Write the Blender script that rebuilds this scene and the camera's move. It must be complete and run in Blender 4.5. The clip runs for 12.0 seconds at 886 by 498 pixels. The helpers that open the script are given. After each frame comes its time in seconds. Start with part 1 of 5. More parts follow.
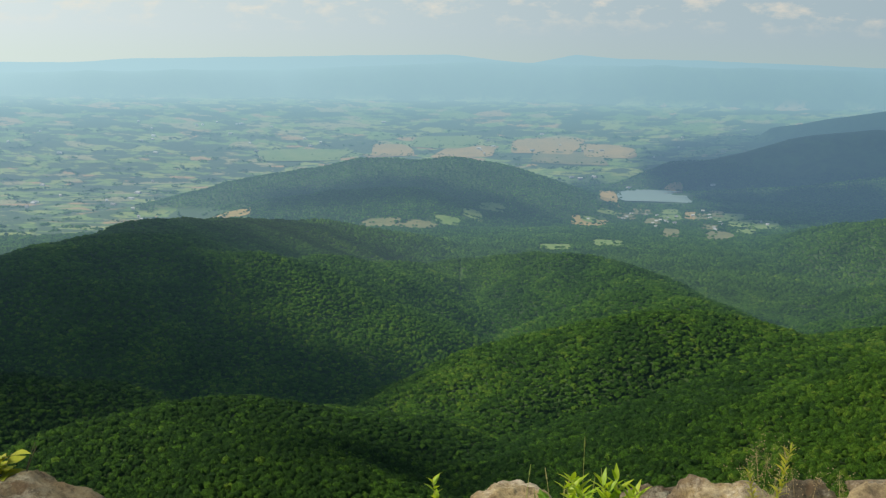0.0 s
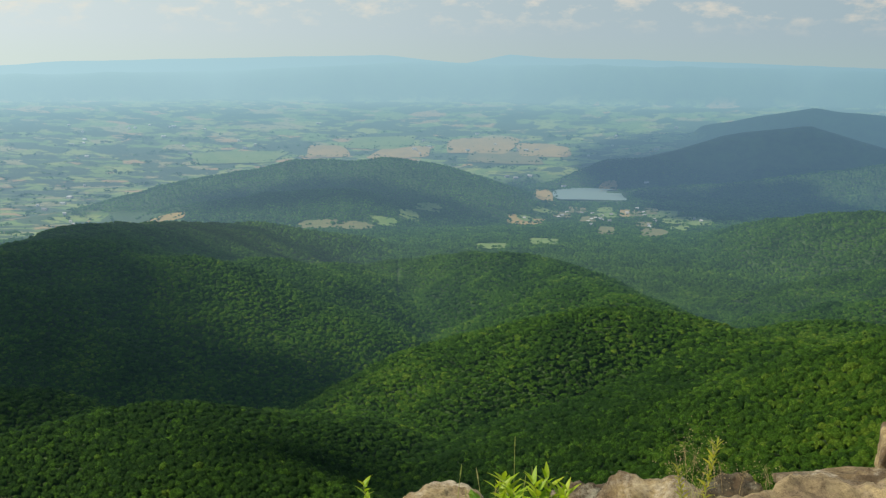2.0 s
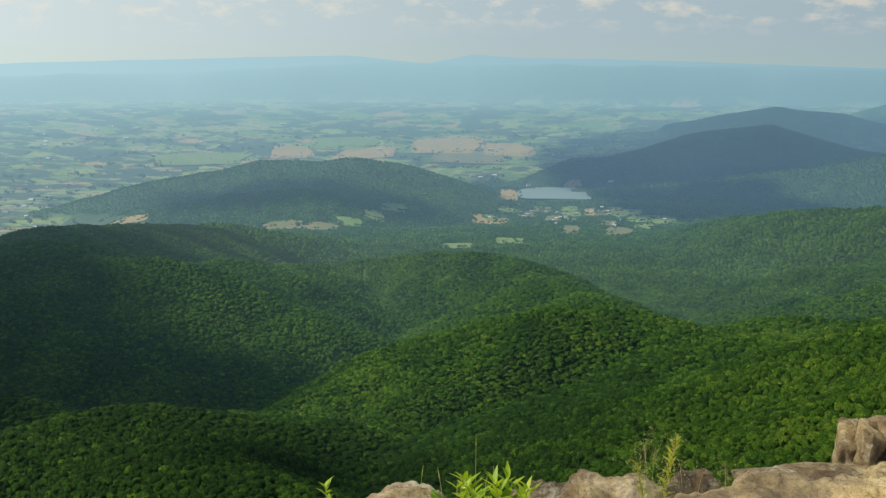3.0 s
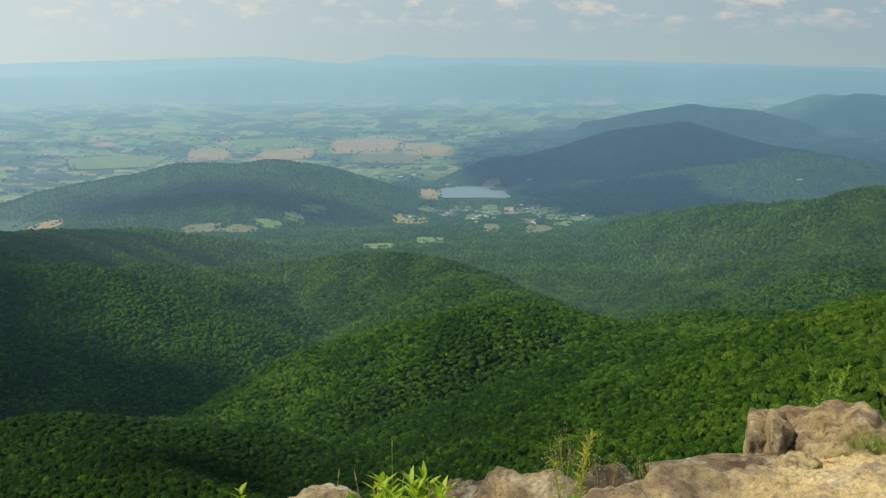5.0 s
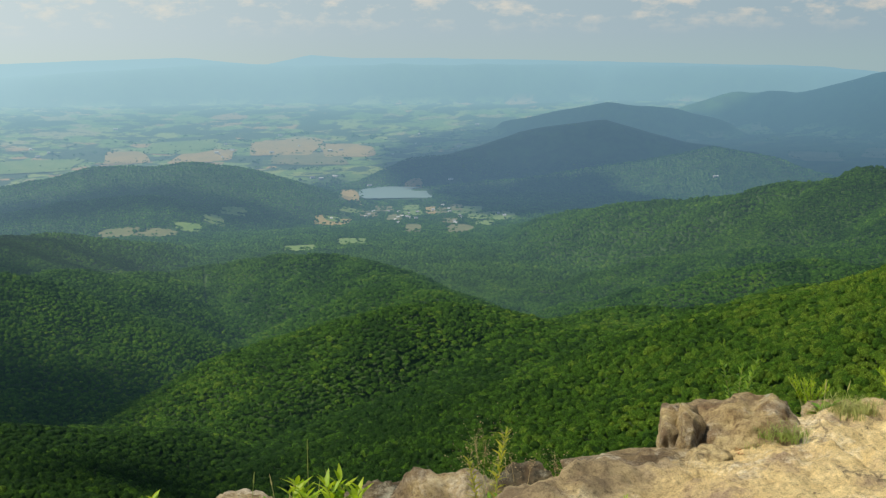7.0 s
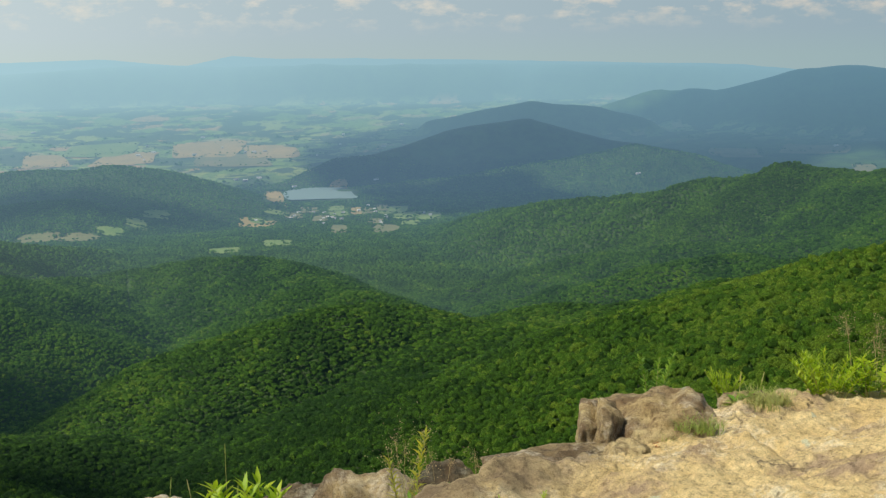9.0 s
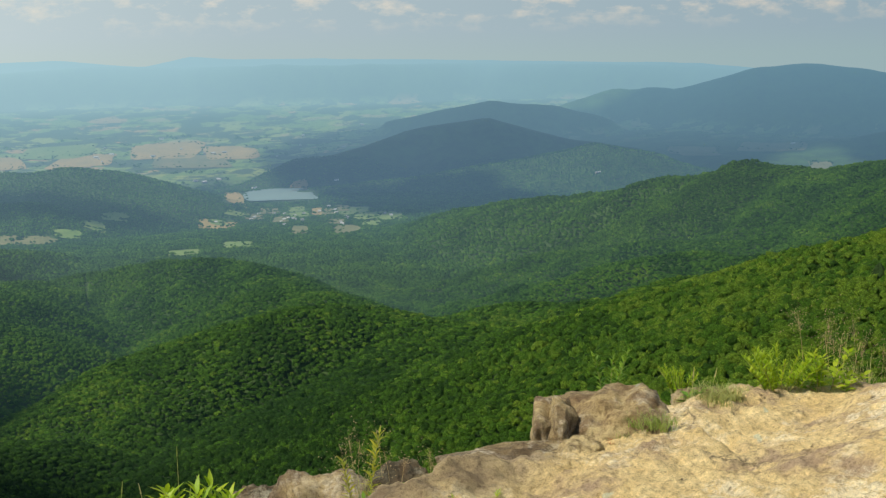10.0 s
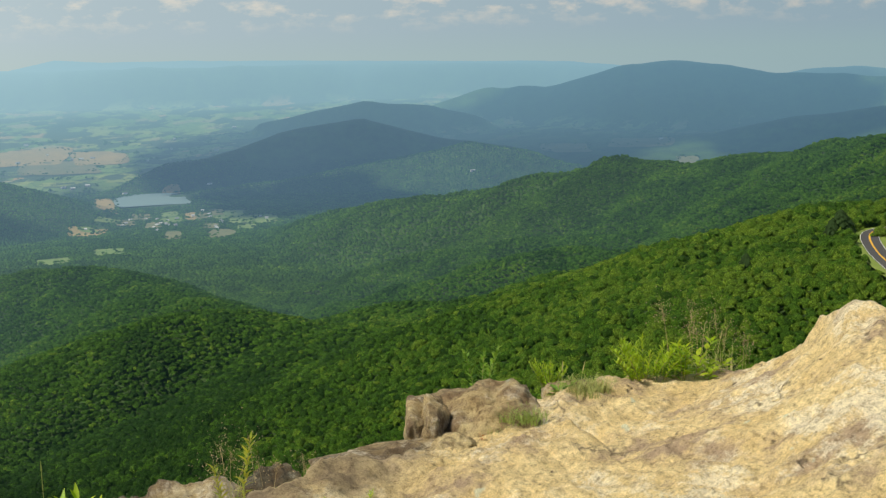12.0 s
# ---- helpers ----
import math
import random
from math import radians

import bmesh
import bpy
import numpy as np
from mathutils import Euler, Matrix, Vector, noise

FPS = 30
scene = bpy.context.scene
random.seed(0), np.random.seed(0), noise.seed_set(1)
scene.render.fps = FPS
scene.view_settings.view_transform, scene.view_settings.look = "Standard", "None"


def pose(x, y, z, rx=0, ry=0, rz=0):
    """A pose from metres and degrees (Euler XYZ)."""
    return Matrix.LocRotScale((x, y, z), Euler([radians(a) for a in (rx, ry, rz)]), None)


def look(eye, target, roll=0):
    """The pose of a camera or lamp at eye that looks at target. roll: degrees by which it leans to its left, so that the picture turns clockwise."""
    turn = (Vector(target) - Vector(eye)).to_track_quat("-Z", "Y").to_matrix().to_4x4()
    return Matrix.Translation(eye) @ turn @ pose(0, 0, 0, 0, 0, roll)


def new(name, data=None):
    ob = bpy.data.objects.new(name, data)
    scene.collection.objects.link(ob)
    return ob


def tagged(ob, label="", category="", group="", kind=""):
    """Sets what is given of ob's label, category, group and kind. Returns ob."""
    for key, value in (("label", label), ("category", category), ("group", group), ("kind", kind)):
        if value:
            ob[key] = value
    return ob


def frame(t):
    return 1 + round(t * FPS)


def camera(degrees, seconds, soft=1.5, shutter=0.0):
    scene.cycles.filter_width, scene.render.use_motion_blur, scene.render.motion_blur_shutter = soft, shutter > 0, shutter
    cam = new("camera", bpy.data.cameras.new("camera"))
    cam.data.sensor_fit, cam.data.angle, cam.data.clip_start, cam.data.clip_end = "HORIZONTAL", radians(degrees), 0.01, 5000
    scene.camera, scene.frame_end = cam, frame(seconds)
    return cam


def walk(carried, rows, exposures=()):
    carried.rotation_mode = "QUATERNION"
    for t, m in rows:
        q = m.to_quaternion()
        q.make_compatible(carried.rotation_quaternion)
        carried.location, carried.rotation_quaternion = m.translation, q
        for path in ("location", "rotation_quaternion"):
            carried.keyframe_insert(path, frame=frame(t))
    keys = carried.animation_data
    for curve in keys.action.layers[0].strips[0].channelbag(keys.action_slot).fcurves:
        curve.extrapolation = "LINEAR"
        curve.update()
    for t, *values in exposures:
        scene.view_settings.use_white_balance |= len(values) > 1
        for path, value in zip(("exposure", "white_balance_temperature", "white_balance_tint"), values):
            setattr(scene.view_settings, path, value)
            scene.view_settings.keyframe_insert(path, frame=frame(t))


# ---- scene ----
cam = camera(39.65, 12.0, soft=1.3)
# seconds, eye x y z, yaw, pitch, roll: a hand-held pan to the right from the edge of a rock outcrop
PATH = [(0.0, 0.000, 0.000, 1.600, 0.00, -9.50, 0.79), (0.5, 0.007, 0.001, 1.600, -0.76, -9.48, 0.71), (1.0, 0.018, 0.004, 1.601, -1.53, -9.47, 0.62),
        (1.5, 0.024, 0.005, 1.601, -2.23, -9.46, 0.53), (2.0, 0.042, 0.006, 1.603, -2.97, -9.45, 0.43), (2.5, 0.055, 0.000, 1.606, -3.72, -9.45, 0.34),
        (3.0, 0.067, -0.003, 1.608, -4.60, -9.44, 0.24), (5.0, 0.104, 0.000, 1.607, -8.34, -9.44, -0.13), (5.5, 0.113, -0.004, 1.609, -9.31, -9.44, -0.22),
        (6.0, 0.124, -0.007, 1.610, -10.25, -9.44, -0.30), (6.5, 0.135, -0.005, 1.610, -11.15, -9.45, -0.38), (7.0, 0.147, -0.006, 1.610, -12.01, -9.45, -0.45),
        (9.0, 0.192, -0.005, 1.603, -15.49, -9.49, -0.76), (9.5, 0.209, -0.006, 1.600, -16.38, -9.51, -0.85), (10.0, 0.233, -0.006, 1.597, -17.32, -9.52, -0.95),
        (10.5, 0.262, -0.010, 1.595, -18.47, -9.54, -1.06), (11.0, 0.272, -0.011, 1.595, -19.90, -9.57, -1.19), (11.5, 0.275, -0.018, 1.595, -21.49, -9.60, -1.33),
        (12.0, 0.272, -0.028, 1.598, -23.11, -9.63, -1.50)]
walk(cam, [(t, pose(x, y, z, 90 + p, 0, yaw) @ pose(0, 0, 0, 0, 0, roll)) for t, x, y, z, yaw, p, roll in PATH])

# ---- light: low afternoon sun from the side of the valley, hazy sky ----
SUN_AZ, SUN_EL = -102.0, 54.0
world = bpy.data.worlds.new("world")
scene.world = world
world.use_nodes = True
wn = world.node_tree.nodes
sky = wn.new("ShaderNodeTexSky")
sky.sky_type = "NISHITA"
sky.sun_disc = False
sky.sun_elevation, sky.sun_rotation = radians(SUN_EL), radians(SUN_AZ)
sky.altitude, sky.air_density, sky.dust_density, sky.ozone_density = 0, 1.0, 1.2, 1.0
haze = wn.new("ShaderNodeMix")
haze.data_type = "RGBA"
haze.inputs[0].default_value = 0.68
haze.inputs[7].default_value = (4.1, 5.4, 6.5, 1)
world.node_tree.links.new(sky.outputs[0], haze.inputs[6])
world.node_tree.links.new(haze.outputs[2], wn["Background"].inputs[0])
wn["Background"].inputs[1].default_value = 0.08
sun = new("sun", bpy.data.lights.new("sun", "SUN"))
sun.data.energy, sun.data.angle, sun.data.color = 5.0, radians(4.0), (1.0, 0.92, 0.76)
a, e = radians(SUN_AZ), radians(SUN_EL)
sun.matrix_world = look((math.sin(a) * math.cos(e) * 100, math.cos(a) * math.cos(e) * 100, math.sin(e) * 100), (0, 0, 0))
scene.view_settings.exposure = 0.0


# ---- materials ----
def node(nt, kind, **sockets):
    n = nt.nodes.new(kind)
    for key, value in sockets.items():
        n.inputs[key.replace("_", " ")].default_value = value
    return n


def ramp(nt, fac, stops):
    n = nt.nodes.new("ShaderNodeValToRGB")
    while len(n.color_ramp.elements) < len(stops):
        n.color_ramp.elements.new(0.5)
    for el, (at, c) in zip(n.color_ramp.elements, stops):
        el.position = at
        el.color = (*c, 1) if len(c) == 3 else c
    nt.links.new(fac, n.inputs[0])
    return n.outputs[0]


def noise_out(nt, vector, scale, detail=4.0, rough=0.55):
    n = node(nt, "ShaderNodeTexNoise", Scale=scale, Detail=detail, Roughness=rough)
    nt.links.new(vector, n.inputs["Vector"])
    return n.outputs["Fac"]


def mixed(nt, fac, c1, c2, how="MIX"):
    n = nt.nodes.new("ShaderNodeMix")
    n.data_type, n.blend_type = "RGBA", how
    for sock, val in ((n.inputs[0], fac), (n.inputs[6], c1), (n.inputs[7], c2)):
        if isinstance(val, bpy.types.NodeSocket):
            nt.links.new(val, sock)
        else:
            sock.default_value = val if isinstance(val, float) else (*val, 1)
    return n.outputs[2]


def material(name):
    """A node material with its principled shader, and the world position to hang textures on."""
    m = bpy.data.materials.new(name)
    m.use_nodes = True
    nt = m.node_tree
    geo = nt.nodes.new("ShaderNodeNewGeometry")
    return m, nt, nt.nodes["Principled BSDF"], geo.outputs["Position"]


def bump(nt, bsdf, height, strength, distance):
    b = node(nt, "ShaderNodeBump", Strength=strength, Distance=distance)
    nt.links.new(height, b.inputs["Height"])
    nt.links.new(b.outputs[0], bsdf.inputs["Normal"])


# colours of the haze painted on far surfaces, towards the sun and away
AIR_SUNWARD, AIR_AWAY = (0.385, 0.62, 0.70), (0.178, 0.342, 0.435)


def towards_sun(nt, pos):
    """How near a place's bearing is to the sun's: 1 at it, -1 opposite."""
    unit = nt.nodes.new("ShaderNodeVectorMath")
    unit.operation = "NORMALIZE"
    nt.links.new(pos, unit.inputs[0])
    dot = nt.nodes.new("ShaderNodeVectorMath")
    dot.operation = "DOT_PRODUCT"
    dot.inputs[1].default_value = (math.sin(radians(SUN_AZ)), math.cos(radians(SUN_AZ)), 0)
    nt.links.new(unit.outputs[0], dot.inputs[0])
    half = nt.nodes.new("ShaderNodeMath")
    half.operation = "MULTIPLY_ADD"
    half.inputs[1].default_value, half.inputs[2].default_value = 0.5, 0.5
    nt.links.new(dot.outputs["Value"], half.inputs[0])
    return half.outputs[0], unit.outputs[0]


def hazed(m, nt, bsdf, pos):
    """Mixes emission into m by distance: aerial haze painted as glow, stronger farther off."""
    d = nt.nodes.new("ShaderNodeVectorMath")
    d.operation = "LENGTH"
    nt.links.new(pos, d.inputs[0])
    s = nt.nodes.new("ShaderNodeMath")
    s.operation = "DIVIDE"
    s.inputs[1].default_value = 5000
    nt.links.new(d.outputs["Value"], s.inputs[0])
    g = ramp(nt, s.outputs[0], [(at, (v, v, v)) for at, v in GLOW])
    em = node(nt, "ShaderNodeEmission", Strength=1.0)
    # the painted haze is paler sunward and shifts its colour with distance
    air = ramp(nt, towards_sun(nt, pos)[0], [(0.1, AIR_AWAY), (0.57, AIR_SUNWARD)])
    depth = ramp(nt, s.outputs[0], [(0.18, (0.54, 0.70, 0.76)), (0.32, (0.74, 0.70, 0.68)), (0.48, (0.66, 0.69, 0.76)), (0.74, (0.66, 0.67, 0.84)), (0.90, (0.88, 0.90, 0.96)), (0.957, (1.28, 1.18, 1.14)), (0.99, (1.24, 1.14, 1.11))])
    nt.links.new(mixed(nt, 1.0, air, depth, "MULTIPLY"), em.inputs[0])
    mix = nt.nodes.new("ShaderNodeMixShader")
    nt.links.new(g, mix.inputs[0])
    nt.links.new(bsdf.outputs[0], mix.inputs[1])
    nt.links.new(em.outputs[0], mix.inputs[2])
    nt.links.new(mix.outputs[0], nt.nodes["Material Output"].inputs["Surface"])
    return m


# share of painted haze at each fraction of 5000 m
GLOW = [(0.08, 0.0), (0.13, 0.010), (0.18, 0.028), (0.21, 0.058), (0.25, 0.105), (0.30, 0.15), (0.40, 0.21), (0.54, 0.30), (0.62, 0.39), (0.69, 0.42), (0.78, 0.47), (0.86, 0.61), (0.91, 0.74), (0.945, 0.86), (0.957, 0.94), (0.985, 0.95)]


def leaf_material(name, dark, mid, light, far=False):
    m, nt, bsdf, pos = material(name)
    tint = nt.nodes.new("ShaderNodeAttribute")
    tint.attribute_name = "tint"
    base = ramp(nt, tint.outputs["Fac"], [(0.0, dark), (0.55, mid), (1.0, light)])
    grain = noise_out(nt, pos, 1.4, 6.0, 0.72)
    speck = noise_out(nt, pos, 5.0, 4.0, 0.7)
    col = mixed(nt, 0.75, base, ramp(nt, grain, [(0.38, (0.35, 0.38, 0.42)), (0.5, (0.95, 0.95, 0.95)), (0.62, (1.75, 1.68, 1.5))]), "MULTIPLY")
    col = mixed(nt, 0.8, col, ramp(nt, speck, [(0.39, (0.28, 0.30, 0.33)), (0.5, (0.9, 0.9, 0.9)), (0.61, (1.8, 1.75, 1.6))]), "MULTIPLY")
    nt.links.new(col, bsdf.inputs["Base Color"])
    bsdf.inputs["Roughness"].default_value = 0.62
    bsdf.inputs["Specular IOR Level"].default_value = 0.08
    both = nt.nodes.new("ShaderNodeMath")
    both.operation = "ADD"
    nt.links.new(grain, both.inputs[0])
    nt.links.new(speck, both.inputs[1])
    bump(nt, bsdf, both.outputs[0], 0.9, 0.9)
    glow = nt.nodes.new("ShaderNodeBsdfTranslucent")
    nt.links.new(col, glow.inputs[0])
    leaf = node(nt, "ShaderNodeMixShader", Fac=0.4)
    nt.links.new(bsdf.outputs[0], leaf.inputs[1])
    nt.links.new(glow.outputs[0], leaf.inputs[2])
    # far canopies carry the haze in their own emission
    return hazed(m, nt, leaf, pos) if far else m


M_LEAF_FAR = leaf_material("hazed_canopy", (0.027, 0.073, 0.011), (0.075, 0.170, 0.016), (0.158, 0.258, 0.026), far=True)


def ground_material(name):
    """Forest floor, and on the cleared plain a patchwork of meadows, stubble and woods."""
    m, nt, bsdf, pos = material(name)
    n1 = noise_out(nt, pos, 0.02, 6.0, 0.6)
    n2 = noise_out(nt, pos, 0.25, 6.0, 0.7)
    wood = mixed(nt, n2, (0.020, 0.050, 0.007), (0.050, 0.105, 0.013))
    wood = mixed(nt, 0.5, wood, ramp(nt, n1, [(0.35, (0.35, 0.35, 0.4)), (0.65, (1.8, 1.75, 1.4))]), "MULTIPLY")
    warp = node(nt, "ShaderNodeTexNoise", Scale=0.006, Detail=2.0)
    nt.links.new(pos, warp.inputs["Vector"])
    move = nt.nodes.new("ShaderNodeVectorMath")
    move.operation = "MULTIPLY_ADD"
    nt.links.new(warp.outputs["Color"], move.inputs[0])
    move.inputs[1].default_value = (34, 34, 0)
    nt.links.new(pos, move.inputs[2])
    turn = nt.nodes.new("ShaderNodeMapping")
    turn.inputs["Rotation"].default_value = (0, 0, 0.25)
    turn.inputs["Scale"].default_value = (0.62, 1.2, 0)
    nt.links.new(move.outputs[0], turn.inputs[0])

    def plots(scale):
        """Fields of about that size, each with its own crop, and the hedges between them."""
        cells = nt.nodes.new("ShaderNodeTexVoronoi")
        cells.distance = "MANHATTAN"
        cells.inputs["Scale"].default_value = scale
        nt.links.new(turn.outputs[0], cells.inputs["Vector"])
        pick = nt.nodes.new("ShaderNodeSeparateColor")
        nt.links.new(cells.outputs["Color"], pick.inputs[0])
        crop = ramp(nt, pick.outputs[0], [(0.0, (0.13, 0.215, 0.045)), (0.22, (0.225, 0.28, 0.07)), (0.38, (0.16, 0.24, 0.055)), (0.54, (0.34, 0.235, 0.10)), (0.60, (0.27, 0.26, 0.12)), (0.68, (0.05, 0.09, 0.035)), (1.0, (0.05, 0.09, 0.035))])
        crop.node.color_ramp.interpolation = "CONSTANT"
        return crop

    crop = mixed(nt, ramp(nt, noise_out(nt, pos, 0.004, 2.0, 0.5), [(0.47, (0, 0, 0)), (0.49, (1, 1, 1))]), plots(0.0135), plots(0.027))
    wooded = (0.042, 0.078, 0.03)
    clump = ramp(nt, noise_out(nt, turn.outputs[0], 0.009, 7.0, 0.72), [(0.515, (0, 0, 0)), (0.54, (1, 1, 1))])
    crop = mixed(nt, clump, crop, wooded)
    trees = ramp(nt, noise_out(nt, turn.outputs[0], 0.055, 4.0, 0.7), [(0.57, (0, 0, 0)), (0.61, (0.9, 0.9, 0.9))])
    crop = mixed(nt, trees, crop, wooded)
    tex = noise_out(nt, pos, 0.08, 5.0, 0.7)
    crop = mixed(nt, 0.6, crop, ramp(nt, tex, [(0.3, (0.7, 0.7, 0.7)), (0.7, (1.2, 1.2, 1.2))]), "MULTIPLY")
    att = nt.nodes.new("ShaderNodeAttribute")
    att.attribute_name = "cleared"
    nt.links.new(mixed(nt, att.outputs["Fac"], wood, crop), bsdf.inputs["Base Color"])
    bsdf.inputs["Roughness"].default_value = 0.85
    bump(nt, bsdf, n2, 0.8, 2.0)
    # hills, plain and ridges emit the haze painted over them
    return hazed(m, nt, bsdf, pos)


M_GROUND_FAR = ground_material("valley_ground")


def field_material(name, c1, c2):
    m, nt, bsdf, pos = material(name)
    n1 = noise_out(nt, pos, 0.02, 6.0, 0.6)
    n2 = noise_out(nt, pos, 0.2, 5.0, 0.7)
    col = mixed(nt, ramp(nt, n1, [(0.35, (0, 0, 0)), (0.65, (1, 1, 1))]), c1, c2)
    col = mixed(nt, 0.5, col, ramp(nt, n2, [(0.3, (0.6, 0.6, 0.6)), (0.7, (1.3, 1.3, 1.3))]), "MULTIPLY")
    nt.links.new(col, bsdf.inputs["Base Color"])
    bsdf.inputs["Roughness"].default_value = 0.9
    # fields take the same painted haze glow
    return hazed(m, nt, bsdf, pos)


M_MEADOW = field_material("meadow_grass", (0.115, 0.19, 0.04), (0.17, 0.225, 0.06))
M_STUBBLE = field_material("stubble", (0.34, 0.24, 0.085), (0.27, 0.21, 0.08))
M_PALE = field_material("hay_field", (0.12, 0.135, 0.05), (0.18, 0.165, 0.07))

# ---- the lie of the land: spurs and hills round the overlook, as crests with sloping flanks ----
def at(az, r, dep):
    """A place by its bearing, its distance and how many degrees it lies below eye level."""
    return (math.sin(radians(az)) * r, math.cos(radians(az)) * r, 1.6 - r * math.tan(radians(dep)))


CRESTS = [  # flank slope, rounding in metres, crest points (bearing, distance, degrees below the eye)
    (0.42, 55, [(-6, 260, 24.0), (-8, 400, 20.9), (-10.6, 545, 17.1), (-8, 570, 17.15), (-5, 585, 17.3), (-2.2, 590, 17.8), (1.1, 600, 18.3)]),
    (0.36, 25, [(-10.6, 545, 17.1), (-12.4, 535, 17.1), (-14.4, 520, 17.4), (-16.8, 500, 18.4), (-19, 485, 19.2), (-22, 465, 21.0), (-26, 440, 24)]),
    (0.42, 35, [(-26, 630, 14.2), (-20.3, 660, 15.1), (-17.9, 680, 15.8), (-15, 705, 17.0)]),
    (0.48, 60, [(-30, 900, 11.5), (-20, 1000, 10.4), (-17.7, 1020, 9.4), (-15.2, 1080, 8.6), (-12.7, 1300, 8.2), (-8.8, 1660, 8.1), (-6, 1810, 8.25), (-3.6, 1930, 8.5), (-1.2, 2060, 8.85), (1, 2180, 9.3)]),
    (0.42, 45, [(-15.2, 1080, 8.6), (-12, 1060, 9.6), (-9.6, 1080, 9.73), (-6, 1180, 9.89), (-2.2, 1330, 10.2)]),
    (0.46, 45, [(22, 640, 13.2), (15, 760, 12.6), (12.55, 760, 11.92), (9.6, 780, 12.57), (6.3, 805, 14.2), (3.1, 825, 15.8), (-0.1, 850, 17.0), (-2, 865, 17.8)]),
    (0.60, 50, [(14, 870, 12.6), (11.75, 950, 11.79), (9.6, 1100, 10.73), (6.9, 1260, 9.78), (4.3, 1370, 9.65), (1.5, 1450, 9.85), (0.08, 1480, 10.1)]),
    (0.36, 40, [(17.6, 850, 13.1), (21.6, 830, 12.4), (26.2, 780, 12.1), (31.5, 700, 11.1), (36.7, 620, 9.8), (41, 560, 8.3), (43.2, 530, 7.7), (50, 490, 6.5), (60, 460, 5)]),
    (0.52, 35, [(14, 1540, 11.6), (17.9, 1500, 10.9), (21.9, 1450, 9.83), (25.2, 1400, 9.39), (28.9, 1360, 9.18), (35.4, 1230, 8.6), (42, 1100, 7.6), (55, 900, 5)]),
    (0.52, 30, [(19, 1220, 11.9), (21.4, 1190, 11.2), (25.1, 1150, 10.3), (28.9, 1120, 9.8), (35.4, 1000, 9.75), (40.3, 910, 8.65), (52, 780, 6)]),
    (0.60, 60, [(13, 2750, 8.5), (15.6, 2500, 8.28), (18.3, 2200, 7.66), (21, 2000, 7.22), (25, 1850, 6.88), (27.9, 1740, 6.28), (31.8, 1640, 5.56), (34.3, 1590, 5.84), (36.8, 1500, 5.39), (39.8, 1400, 5.17), (43, 1280, 4.47), (50, 1080, 3.2), (70, 900, 2)]),
    # the mountain that the outcrop belongs to
    (0.45, 30, [(110, 300, 6), (140, 90, 6), (180, 150, -3), (180, 1500, -3)]),
    # low hills in the valley
    (0.35, 50, [(-15.5, 2950, 7.5), (-13, 3000, 7.2), (-11, 3020, 6.75), (-8.8, 3050, 6.2), (-6, 3080, 5.75), (-3.6, 3100, 5.3), (-2.6, 3090, 5.28), (-1.3, 3080, 5.38), (0.4, 3060, 5.2), (2, 3080, 5.4), (3.5, 3100, 5.95), (5, 3150, 6.3), (6.5, 3200, 6.7)]),
    (0.35, 40, [(-9, 2850, 7.3), (-5, 2800, 6.75), (-1.5, 2800, 6.6), (1, 2850, 7.1)]),
    (0.60, 22, [(6, 3600, 6.7), (8.1, 3640, 6.15), (10.65, 3720, 5.2), (13.7, 3820, 4.62), (15.8, 3950, 3.87), (17.9, 3950, 3.55), (19.4, 3950, 3.41), (21.6, 3950, 3.99), (24.2, 3930, 4.51), (26.3, 3900, 4.82), (29, 3900, 5.7)]),
    (0.50, 40, [(11, 3500, 6.5), (15.7, 3550, 6.1), (18.9, 3580, 5.66), (21, 3600, 5.34), (24.5, 3620, 4.7), (26.8, 3620, 5.0), (29.2, 3600, 5.78)]),
    (0.80, 14, [(15, 4300, 3.4), (17.4, 4300, 3.0), (19.8, 4300, 2.54), (21.1, 4300, 2.73), (22.7, 4320, 2.95), (25, 4300, 3.4)]),
    (0.80, 14, [(20, 4500, 3.5), (22.1, 4500, 3.02), (23.7, 4500, 2.59), (25.45, 4500, 2.12), (26.2, 4500, 2.16), (26.9, 4500, 2.05), (28.0, 4500, 2.12), (28.9, 4500, 1.95), (31.5, 4520, 1.30), (33.0, 4530, 1.14), (34.5, 4540, 1.08), (38.3, 4500, 1.73), (43, 4500, 1.9), (60, 4400, 1.5)]),
    (0.80, 30, [(37, 4700, 1.9), (40.2, 4700, 1.59), (41.8, 4700, 1.47), (43.2, 4700, 1.62), (60, 4700, 1.6)]),
    (0.60, 40, [(31, 4150, 4.9), (36, 4150, 4.2), (40, 4150, 3.6), (43.2, 4150, 3.2), (60, 4100, 2.5)]),
    # the long ridges across the valley
    (2.2, 30, [(-60, 4780, 1.6), (-20, 4780, 1.42), (-7.5, 4780, 1.19), (2.1, 4780, 0.70), (5.5, 4780, 0.82), (19.5, 4780, 0.86), (29, 4780, 1.1), (36, 4780, 2.0), (45, 4780, 2.6)]),
    (2.0, 20, [(-60, 4920, 1.1), (-19.7, 4920, 0.98), (-16.9, 4920, 0.98), (-14.2, 4920, 0.78), (-9.5, 4920, 0.66), (-3.9, 4920, 0.51), (0.3, 4920, 0.43), (2.6, 4920, 0.68), (3.9, 4920, 0.79), (6, 4920, 0.36), (8, 4920, 0.52), (11.8, 4920, 0.54), (19.5, 4920, 0.75), (29, 4920, 1.0), (36, 4920, 1.7), (60, 4920, 2)]),
]
CANOPY = 5.5
